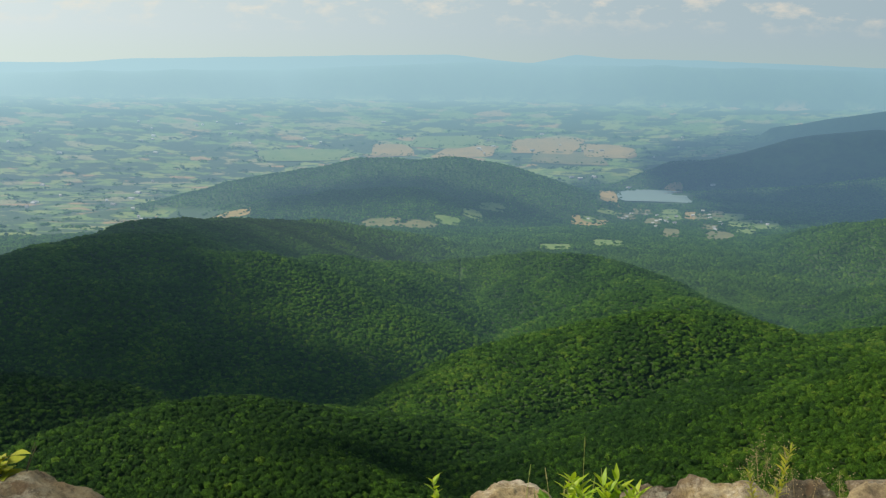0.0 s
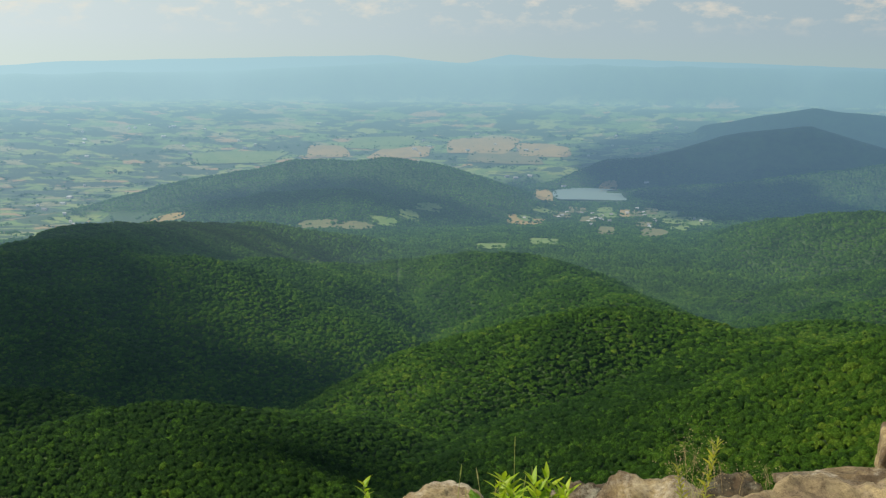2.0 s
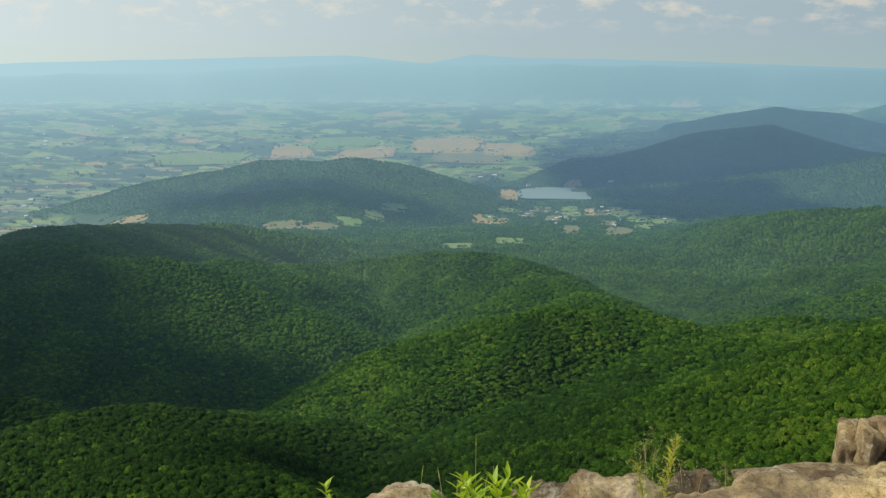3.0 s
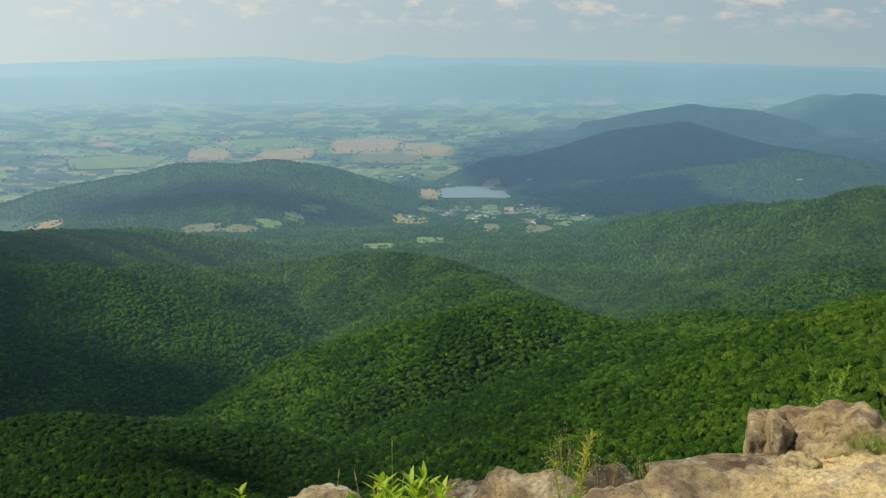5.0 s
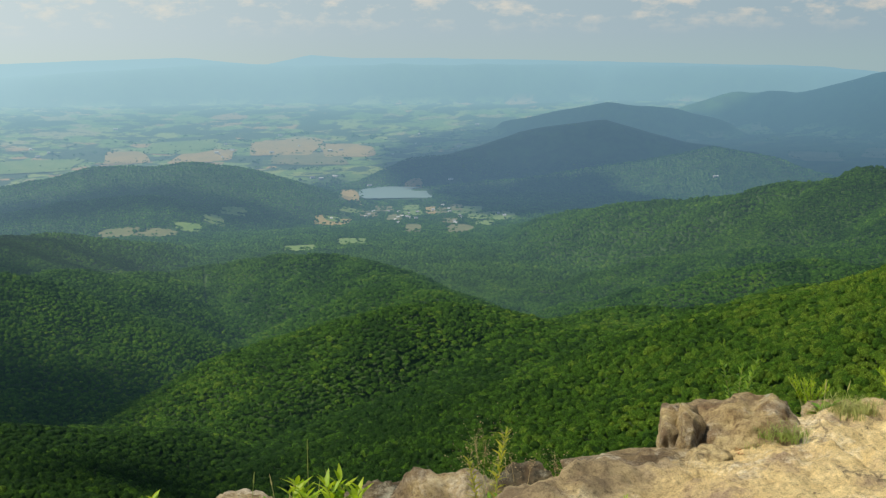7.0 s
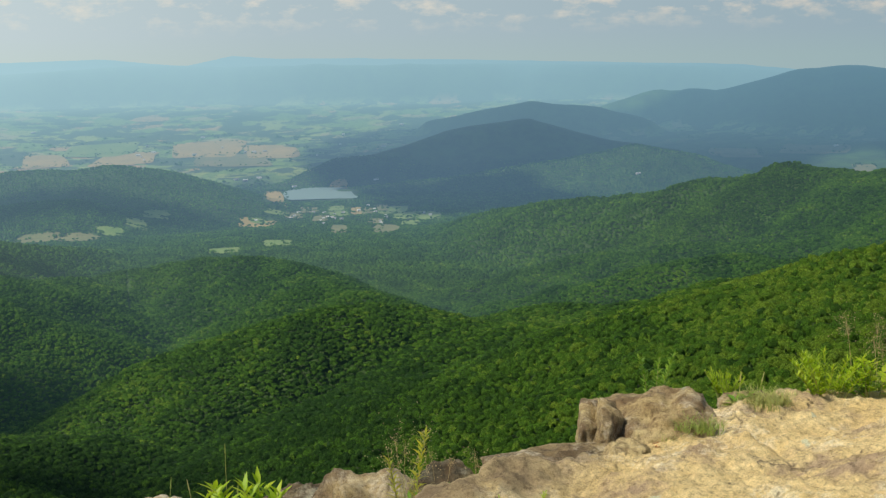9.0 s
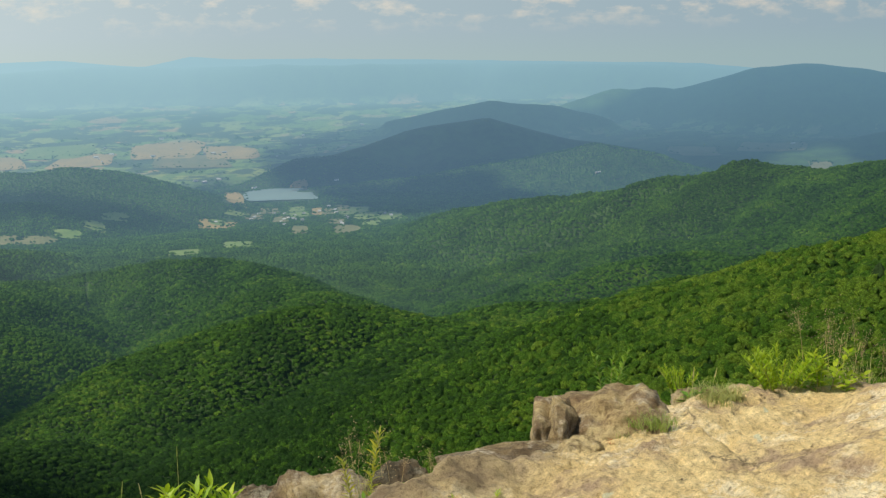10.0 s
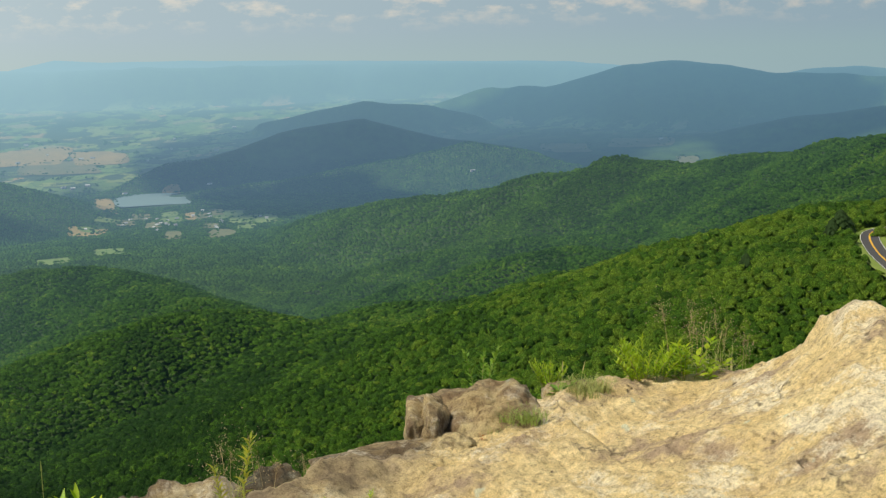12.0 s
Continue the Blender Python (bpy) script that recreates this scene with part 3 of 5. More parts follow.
def spot(az, r, dep):
    """A place near the end of the walk, seen at that bearing, distance and angle below the eye."""
    x, y, z = at(az, r, dep)
    return Vector((x + 0.27, y - 0.03, z))


def rock_material(name, light, mid, dark, pale, drips=0.0, stained=0.47):
    """Weathered sandstone: tan ground, grey-purple stains, crumbling pale patches, pits, and lichen."""
    m, nt, bsdf, pos = material(name)
    stretch = nt.nodes.new("ShaderNodeMapping")
    stretch.inputs["Rotation"].default_value = (0.5, 0.3, 0.7)
    stretch.inputs["Scale"].default_value = (0.85, 1.1, 0.9)
    nt.links.new(pos, stretch.inputs[0])
    big = noise_out(nt, pos, 1.5, 8.0, 0.62)
    streak = noise_out(nt, stretch.outputs[0], 4.0, 10.0, 0.68)
    stain = noise_out(nt, stretch.outputs[0], 2.7, 10.0, 0.7)
    fine = noise_out(nt, pos, 34.0, 8.0, 0.78)
    grit = noise_out(nt, pos, 120.0, 5.0, 0.8)
    crumb = noise_out(nt, pos, 3.1, 12.0, 0.80)
    col = mixed(nt, ramp(nt, streak, [(0.38, (0, 0, 0)), (0.60, (1, 1, 1))]), mid, light)
    col = mixed(nt, ramp(nt, stain, [(stained, (0, 0, 0)), (stained + 0.12, (0.9, 0.9, 0.9))]), col, dark)
    white = mixed(nt, 1.0, ramp(nt, crumb, [(0.495, (0, 0, 0)), (0.56, (0.75, 0.75, 0.75))]), ramp(nt, big, [(0.45, (0, 0, 0)), (0.54, (0.95, 0.95, 0.95))]), "MULTIPLY")
    col = mixed(nt, white, col, pale)
    lich = nt.nodes.new("ShaderNodeTexVoronoi")
    lich.inputs["Scale"].default_value = 3.4
    warp = node(nt, "ShaderNodeTexNoise", Scale=7.0, Detail=6.0)
    nt.links.new(pos, warp.inputs["Vector"])
    push = nt.nodes.new("ShaderNodeVectorMath")
    push.operation = "MULTIPLY_ADD"
    push.inputs[1].default_value = (0.22, 0.22, 0.22)
    nt.links.new(warp.outputs["Color"], push.inputs[0])
    nt.links.new(pos, push.inputs[2])
    nt.links.new(push.outputs[0], lich.inputs["Vector"])
    col = mixed(nt, ramp(nt, lich.outputs["Distance"], [(0.06, (0.7, 0.7, 0.7)), (0.10, (0, 0, 0))]), col, (0.50, 0.53, 0.39))
    worn = nt.nodes.new("ShaderNodeAttribute")
    worn.attribute_name = "weathered"
    crust = mixed(nt, ramp(nt, streak, [(0.36, (0, 0, 0)), (0.60, (1, 1, 1))]), (0.20, 0.148, 0.09), (0.42, 0.325, 0.175))
    col = mixed(nt, mixed(nt, 1.0, worn.outputs["Color"], ramp(nt, big, [(0.30, (0.25, 0.25, 0.25)), (0.50, (1, 1, 1))]), "MULTIPLY"), col, crust)
    pits = nt.nodes.new("ShaderNodeTexVoronoi")
    pits.inputs["Scale"].default_value = 6.5
    nt.links.new(push.outputs[0], pits.inputs["Vector"])
    pit = ramp(nt, pits.outputs["Distance"], [(0.045, (0.85, 0.85, 0.85)), (0.10, (0, 0, 0))])
    col = mixed(nt, pit, col, (0.13, 0.095, 0.065))
    crack = nt.nodes.new("ShaderNodeTexVoronoi")
    crack.feature = "DISTANCE_TO_EDGE"
    crack.inputs["Scale"].default_value = 1.1
    nt.links.new(push.outputs[0], crack.inputs["Vector"])
    line = ramp(nt, crack.outputs["Distance"], [(0.0, (0.85, 0.85, 0.85)), (0.012, (0, 0, 0))])
    crack_part = mixed(nt, 1.0, line, ramp(nt, streak, [(0.50, (0, 0, 0)), (0.58, (1, 1, 1))]), "MULTIPLY")
    col = mixed(nt, crack_part, col, (0.12, 0.09, 0.06))
    if drips:
        fall = nt.nodes.new("ShaderNodeMapping")
        fall.inputs["Scale"].default_value = (1, 1, 0.22)
        nt.links.new(pos, fall.inputs[0])
        run = ramp(nt, noise_out(nt, fall.outputs[0], 11.0, 7.0, 0.62), [(0.47, (0, 0, 0)), (0.62, (drips, drips, drips))])
        col = mixed(nt, run, col, (0.15, 0.088, 0.042))
    col = mixed(nt, 0.9, col, ramp(nt, fine, [(0.36, (0.45, 0.42, 0.40)), (0.48, (0.98, 0.98, 0.98)), (0.62, (1.25, 1.25, 1.23))]), "MULTIPLY")
    col = mixed(nt, 0.6, col, ramp(nt, grit, [(0.36, (0.6, 0.58, 0.56)), (0.5, (1.0, 1.0, 1.0)), (0.64, (1.3, 1.3, 1.3))]), "MULTIPLY")
    nt.links.new(col, bsdf.inputs["Base Color"])
    bsdf.inputs["Roughness"].default_value = 0.9
    bsdf.inputs["Specular IOR Level"].default_value = 0.2
    both = nt.nodes.new("ShaderNodeMath")
    both.operation = "MULTIPLY_ADD"
    nt.links.new(streak, both.inputs[0])
    both.inputs[1].default_value = 1.4
    nt.links.new(fine, both.inputs[2])
    less = nt.nodes.new("ShaderNodeMath")
    less.operation = "SUBTRACT"
    nt.links.new(both.outputs[0], less.inputs[0])
    nt.links.new(pit, less.inputs[1])
    bump(nt, bsdf, less.outputs[0], 0.85, 0.032)
    return m


M_ROCK = rock_material("weathered_tan_rock", (0.72, 0.57, 0.29), (0.61, 0.455, 0.21), (0.36, 0.26, 0.175), (0.78, 0.70, 0.50), 0.0, 0.495)
M_ROCK_GREY = rock_material("grey_brown_rock", (0.52, 0.415, 0.215), (0.39, 0.29, 0.14), (0.18, 0.13, 0.085), (0.58, 0.52, 0.40), 0.7, 0.47)
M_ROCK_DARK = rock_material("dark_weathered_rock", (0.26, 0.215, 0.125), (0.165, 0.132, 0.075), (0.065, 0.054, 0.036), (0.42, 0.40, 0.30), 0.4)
M_ROCK_BROWN = rock_material("brown_weathered_rock", (0.40, 0.315, 0.17), (0.28, 0.205, 0.10), (0.13, 0.095, 0.06), (0.56, 0.50, 0.38), 0.3, 0.46)

# bearing, distance of the edge, height of the edge, slope back towards the camera
EDGE = [(-180, 5, -0.2, 0), (-60, 4.2, -0.3, 0), (-12, 3.9, -0.3, 0), (6, 4.0, -0.3, 0), (9.5, 4.4, -0.28, 0.03), (12.8, 4.85, -0.195, 0.03),
        (15.6, 5.0, -0.15, 0.02), (18.2, 5.3, -0.15, 0.02), (21.1, 5.5, -0.235, 0.03), (22.5, 5.75, -0.27, 0.04), (25.5, 6.15, -0.25, 0.02),
        (28.8, 6.3, -0.15, -0.02), (31.8, 6.6, -0.18, -0.02), (33.9, 6.75, -0.20, 0.0), (36, 6.8, -0.215, 0.02), (37.5, 6.8, -0.185, 0.03), (38.75, 6.7, -0.115, -0.02),
        (39.7, 6.5, 0.03, -0.07), (40.7, 6.3, 0.205, -0.14), (41.4, 6.2, 0.365, -0.18), (43.3, 6.2, 0.385, -0.18), (50, 6.1, 0.45, -0.19), (70, 5.5, 0.3, -0.12), (110, 5, 0.1, -0.05), (180, 5, -0.2, 0)]


def relief(x, y, z=0.0):
    """Worn, layered unevenness of the rock, in metres."""
    p = Vector((x, y, z))
    q = Vector((x * 0.8 - y * 0.6, (x * 0.6 + y * 0.8) * 1.4, z))
    big = noise.fractal(p * 0.9, 1.0, 2.0, 3)
    led = noise.ridged_multi_fractal(q * 1.1 + Vector((3, 7, 1)), 0.9, 2.1, 4, 1.0, 2.0) - 1.0
    w = q * 2.3 + 0.35 * noise.turbulence_vector(p * 2.0, 3, False)
    dist, cells = noise.voronoi(w)
    tilt = noise.cell_vector(cells[0] * 7.3)
    facet = (w - cells[0]).dot(tilt - Vector((0.5, 0.5, 0.5))) * min(1.0, (dist[1] - dist[0]) * 5.0)
    mid = noise.fractal(q * 5.0, 0.9, 2.1, 4)
    fine = noise.fractal(p * 16.0, 0.6, 2.0, 3)
    pit = max(0.0, noise.noise(p * 3.1 + Vector((9, 2, 5))) - 0.42)
    return 0.065 * big + 0.010 * led + 0.075 * facet + 0.036 * mid + 0.013 * fine - 0.26 * pit


def outcrop():
    az = np.concatenate([np.arange(-180, 0, 1.5), np.arange(0, 8, 0.4), np.arange(8, 46, 0.14), np.arange(46, 54, 0.4), np.arange(54, 179, 1.5)])
    e = np.array(EDGE)

    def eased(k, wide, shift=0.0):
        """Column k of the edge, eased over a width in degrees."""
        return sum(np.interp(az + shift + wide * o, e[:, 0], e[:, k]) * w for o, w in ((-2, 0.06), (-1.5, 0.09), (-1, 0.12), (-0.5, 0.15), (0, 0.16), (0.5, 0.15), (1, 0.12), (1.5, 0.09), (2, 0.06)))

    re = eased(1, 0.4)
    wob = np.array([0.09 * noise.fractal(Vector((a * 0.25, 1.7, 0)), 0.9, 2.1, 5) for a in az])
    inner = np.concatenate([[0.02, 0.1, 0.2, 0.3, 0.4, 0.48, 0.54], np.linspace(0.58, 0.965, 150)])
    lip = [(0.02, -0.012), (0.035, -0.035), (0.03, -0.09), (0.0, -0.17), (0.03, -0.30), (0.0, -0.5), (0.10, -0.9), (0.2, -1.8), (0.6, -3.4), (1.6, -6.5), (2.2, -9.5)]
    # away from the edge the swells widen, and lean over towards the lower side
    swell = [(eased(2, 0.3 + 15 * (0.97 - u), 9 * (0.965 - u)), eased(3, 0.3 + 15 * (0.97 - u), 9 * (0.965 - u))) for u in inner]
    vs, old = [], []  # old: how far the surface has gone brown with age along the lip
    for i, (a, r0, w) in enumerate(zip(np.radians(az), re, wob)):
        r0 += w
        sx, cy = math.sin(a), math.cos(a)
        ends = []
        for u, (height, back_slope) in zip(inner, swell):
            r, z0, s = u * r0, height[i], back_slope[i]
            x, y = 0.27 + sx * r, -0.03 + cy * r
            calm = min(1.0, r / 2.8) ** 2
            z = (z0 + s * min(r0 - r, 2.6)) * calm - 0.28 * (1 - calm) + calm * relief(x, y)
            ends.append(z)
            vs.append((x, y, z))
            old.append(min(max((u - 0.845 - 0.10 * noise.noise(Vector((x, y, 0)) * 3.5)) / 0.09, 0), 1) * min(max((24 - az[i]) / 5, 0), 1) * min(max((az[i] - 4) / 4, 0), 1))
        for k, (dr, dz) in enumerate(lip):
            r = r0 * 0.965 + 0.05 + sum(q[0] for q in lip[:k + 1])
            x, y = 0.27 + sx * r, -0.03 + cy * r
            n = 0.09 * noise.fractal(Vector((x * 3, y * 3, dz * 4)), 0.9, 2.1, 4) if k > 2 else 0.0
            vs.append((x + sx * n, y + cy * n, ends[-1] + dz))
            old.append(0.9)
    n, k = len(az), len(inner) + len(lip)
    idx = np.arange(n * k).reshape(n, k)
    idx = np.concatenate([idx, idx[:1]])
    quads = np.stack([idx[:-1, :-1], idx[:-1, 1:], idx[1:, 1:], idx[1:, :-1]], -1).reshape(-1, 4)
    ob = sheet("rock_outcrop", np.array(vs), quads, M_ROCK)
    ob.data.attributes.new("weathered", "FLOAT", "POINT").data.foreach_set("value", np.array(old, dtype=np.float32))
    return tagged(ob, "broad weathered tan rock slab with pale lichen patches", "rock", kind="structure")


def ledge():
    """A lower shelf in front of the slab, on which loose rocks and plants stand."""
    az = np.arange(-36.0, 20.5, 0.6)
    rr = np.concatenate([np.arange(3.3, 6.5, 0.07), [6.52, 6.55, 6.6, 6.75, 7.3, 8.8]])
    drop = np.concatenate([np.zeros(len(rr) - 6), [0.06, 0.2, 0.6, 1.6, 4.0, 9.0]])
    vs = []
    for a in az:
        end = 2.0 * max(0.0, abs(a + 7.5) - 25.0) ** 2 / 4
        for r, d in zip(rr, drop):
            x, y = math.sin(radians(a)) * r, math.cos(radians(a)) * r
            vs.append((x, y, min(1.57 - 0.408 * r, -0.42) - d - end + 0.5 * relief(x + 20, y)))
    n, k = len(az), len(rr)
    idx = np.arange(n * k).reshape(n, k)
    quads = np.stack([idx[:-1, :-1], idx[:-1, 1:], idx[1:, 1:], idx[1:, :-1]], -1).reshape(-1, 4)
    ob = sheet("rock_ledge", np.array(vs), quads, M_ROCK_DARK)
    return tagged(ob, "dark weathered rock ledge below the slab", "rock", kind="structure")


outcrop()
ledge()
ICO5 = ico(5)


def boulder(name, centre, half, turn, seed, mat, label, blocky=3.0, rough=1.0):
    """A worn block of stone: a rounded box, cut by flat breaks and pitted."""
    v = ICO5[0]
    q = (np.abs(v) ** blocky).sum(1) ** (-1 / blocky)
    v = v * q[:, None]
    rng = np.random.RandomState(seed)
    for _ in range(7):
        d = rng.normal(0, 1, 3)
        d /= np.linalg.norm(d)
        h = v @ d
        lim = rng.uniform(0.78, 1.0)
        v = v - np.maximum(h - lim, 0)[:, None] * d * 0.85
    v = v * np.array(half)
    off = Vector((seed * 3.1, seed * 1.7, 0))
    out = []
    for p in v:
        w = Vector(p)
        n = w.normalized()
        d = 0.055 * noise.fractal(w * 5 + off, 0.9, 2.1, 5) + 0.02 * noise.fractal(w * 14 + off, 0.8, 2.1, 4) + 0.03 * (noise.ridged_multi_fractal(Vector((w.x * 8, w.y * 8, w.z * 2.5)) + off, 0.9, 2.1, 4, 1.0, 2.0) - 1) + 0.011 * noise.fractal(w * 30 + off, 0.7, 2, 3)
        out.append(w + n * d * rough)
    ob = sheet(name, np.array([p[:] for p in out]), ICO5[1], mat)
    ob.matrix_world = Matrix.Translation(centre) @ Euler((radians(turn[0]), radians(turn[1]), radians(turn[2]))).to_matrix().to_4x4()
    return tagged(ob, label, "rock", "rocks along the edge")


boulder("boulder", spot(25.2, 5.85, 17.9), (0.30, 0.24, 0.165), (0, -7, -27), 4, M_ROCK_GREY, "blocky grey-brown boulder with stained face on the slab's edge", 6.0, 0.8)
boulder("boulder", spot(21.6, 5.8, 18.15), (0.06, 0.2, 0.145), (0, 4, -24), 7, M_ROCK_GREY, "narrow split piece of grey-brown boulder beside a crack", 6.0, 0.6)
boulder("boulder", spot(22.45, 5.75, 18.1), (0.062, 0.2, 0.16), (0, 1, -25), 6, M_ROCK_GREY, "narrow upright piece of grey-brown boulder between two cracks", 6.0, 0.6)
boulder("rock", spot(23.4, 5.45, 18.95), (0.10, 0.10, 0.07), (0, 0, 10), 9, M_ROCK_GREY, "small grey-brown rock at the foot of the boulder", 3.0, 0.5)
boulder("rock", spot(20.2, 5.45, 19.35), (0.34, 0.2, 0.06), (0, -7, -15), 12, M_ROCK_BROWN, "low grey-brown ledge of rock at the slab's edge", 5.0, 0.8)
boulder("rock", spot(29.3, 6.2, 16.6), (0.16, 0.12, 0.07), (0, 0, -20), 15, M_ROCK_GREY, "low grey-brown rock among grass tufts", 3.0, 0.6)
boulder("rock", Vector(at(-20.8, 5.35, 21.75)), (0.44, 0.34, 0.26), (0, 6, 15), 21, M_ROCK_DARK, "rounded grey-brown rock with lichen beside yellowing leaves", 2.6, 0.9)
boulder("rock", Vector(at(3.6, 5.5, 22.3)), (0.22, 0.2, 0.2), (0, 0, 10), 24, M_ROCK_BROWN, "pale tan rock with a dark mossy stain", 2.8, 0.8)
# the shade this rock lies in is put into its dark material
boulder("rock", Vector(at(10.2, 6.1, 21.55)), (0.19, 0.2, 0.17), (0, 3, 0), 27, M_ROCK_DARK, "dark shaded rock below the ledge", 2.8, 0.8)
boulder("rock", spot(10.8, 5.55, 21.6), (0.31, 0.22, 0.18), (0, 4, -8), 31, M_ROCK_BROWN, "rounded tan-brown rock at the ledge's corner", 2.6, 0.9)
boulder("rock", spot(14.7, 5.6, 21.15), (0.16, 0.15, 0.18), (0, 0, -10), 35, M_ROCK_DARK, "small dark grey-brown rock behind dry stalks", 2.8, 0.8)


# ---- plants in the cracks of the rock ----
def plant_material(name, c1, c2, through_light):
    m, nt, bsdf, pos = material(name)
    info = nt.nodes.new("ShaderNodeObjectInfo")
    n = noise_out(nt, pos, 30.0, 4.0)
    col = mixed(nt, info.outputs["Random"], c1, c2)
    col = mixed(nt, 0.5, col, ramp(nt, n, [(0.3, (0.6, 0.6, 0.6)), (0.7, (1.25, 1.25, 1.25))]), "MULTIPLY")
    nt.links.new(col, bsdf.inputs["Base Color"])
    bsdf.inputs["Roughness"].default_value = 0.5
    if through_light:
        tr = nt.nodes.new("ShaderNodeBsdfTranslucent")
        nt.links.new(col, tr.inputs[0])
        mx = node(nt, "ShaderNodeMixShader", Fac=through_light)
        nt.links.new(bsdf.outputs[0], mx.inputs[1])
        nt.links.new(tr.outputs[0], mx.inputs[2])
        nt.links.new(mx.outputs[0], nt.nodes["Material Output"].inputs["Surface"])
    return m


M_SPRIG = plant_material("fresh_leaf", (0.29, 0.45, 0.012), (0.44, 0.54, 0.02), 0.5)
M_GREEN = plant_material("green_leaf", (0.13, 0.27, 0.02), (0.25, 0.39, 0.03), 0.45)
M_YELLOW = plant_material("yellow_leaf", (0.50, 0.46, 0.03), (0.30, 0.40, 0.03), 0.45)
M_STEM = plant_material("green_stem", (0.20, 0.27, 0.06), (0.28, 0.26, 0.08), 0.0)
M_DRY = plant_material("dry_stalk", (0.38, 0.29, 0.11), (0.48, 0.38, 0.17), 0.0)
M_TWIG = plant_material("bare_twig", (0.07, 0.05, 0.035), (0.11, 0.08, 0.05), 0.0)
M_HEAD = plant_material("dry_seed_head", (0.40, 0.29, 0.14), (0.52, 0.40, 0.21), 0.3)
M_GRASS = plant_material("grass_blade", (0.26, 0.35, 0.06), (0.48, 0.43, 0.17), 0.35)


def tube(points, r0, r1, mat, sides=5):
    """A tapered stem along points."""
    vs, fs = [], []
    for i, p in enumerate(points):
        u = i / (len(points) - 1)
        r = r0 + (r1 - r0) * u
        for k in range(sides):
            a = 2 * math.pi * k / sides
            vs.append((p[0] + r * math.cos(a), p[1] + r * math.sin(a), p[2]))
    for i in range(len(points) - 1):
        for k in range(sides):
            j = (k + 1) % sides
            fs.append((i * sides + k, i * sides + j, (i + 1) * sides + j, (i + 1) * sides + k))
    me = bpy.data.meshes.new("stem")
    me.from_pydata(vs, [], fs)
    me.materials.append(mat)
    return me


def leaf_shape(mat, width=0.22, droop=0.25, fold=0.25):
    """A lance-shaped leaf of length 1 along x, folded along its midrib and drooping."""
    vs, fs, n = [], [], 7
    for i in range(n + 1):
        u = i / n
        w = width * math.sin(math.pi * u ** 0.8) * (1 - 0.3 * u) + 0.008
        z = -droop * u * u
        vs += [(u, -w, z + fold * w), (u, 0, z), (u, w, z + fold * w)]
    for i in range(n):
        for k in (0, 1):
            a = 3 * i + k
            fs.append((a, a + 3, a + 4, a + 1))
    me = bpy.data.meshes.new("leaf")
    me.from_pydata(vs, [], fs)
    me.polygons.foreach_set("use_smooth", [True] * len(fs))
    me.materials.append(mat)
    return me


def curve_up(height, lean, az, n=8, base=(0, 0, 0)):
    return [(base[0] + lean * (i / n) ** 1.6 * math.cos(az), base[1] + lean * (i / n) ** 1.6 * math.sin(az), base[2] + height * i / n) for i in range(n + 1)]


LEAF_FRESH = leaf_shape(M_SPRIG)
LEAF_LONG = leaf_shape(M_SPRIG, 0.15, 0.2, 0.3)
LEAF_GREEN = leaf_shape(M_GREEN)
LEAF_FRESH_NARROW = leaf_shape(M_SPRIG, 0.13, 0.2, 0.3)
M_GOLD = plant_material("golden_leaf", (0.30, 0.36, 0.02), (0.50, 0.46, 0.03), 0.45)
LEAF_GOLD = leaf_shape(M_GOLD, 0.12, 0.3, 0.3)
LEAF_BROAD = leaf_shape(M_YELLOW, 0.34, 0.2, 0.2)


def leafy(ob, rng, pts, leaf, count, length, start=0.25, rise=0.7, tip=0.8):
    """Single leaves set spirally along a stem."""
    for k in range(count):
        u = start + (1 - start) * (k + 0.5) / count
        f = u * (len(pts) - 1)
        i = min(int(f), len(pts) - 2)
        p = Vector(pts[i]).lerp(Vector(pts[i + 1]), f - i)
        s = length * (1 - (1 - tip) * u) * rng.uniform(0.8, 1.15)
        m = Matrix.Translation(p) @ Euler((rng.uniform(-0.3, 0.3), -rise * (0.6 + 0.7 * u) + rng.uniform(-0.2, 0.2), k * 2.4 + rng.uniform(-0.4, 0.4))).to_matrix().to_4x4() @ Matrix.Diagonal((s, s, s, 1))
        o = part("leaf", leaf, ob)
        o.matrix_local = m


def sprig(place, height, rng, leaf, count, length, label, stalks=1, spread=0.0, stem=M_STEM, start=0.2, rise=0.7, name="sprig", group="sprigs on the rock"):
    ob = thing(name, place, label, "plant", group)
    for s in range(stalks):
        a = rng.uniform(0, 6.28)
        d = spread * rng.uniform(0.2, 1)
        base = (d * math.cos(a) * 0.5, d * math.sin(a) * 0.5, -0.03)
        pts = curve_up(height * rng.uniform(0.75, 1.05), 0.15 * height + d * 0.6, a, 8, base)
        leafy(part("stem", tube(pts, 0.0035, 0.0015, stem), ob), rng, pts, leaf, count, length, start, rise)
    return ob


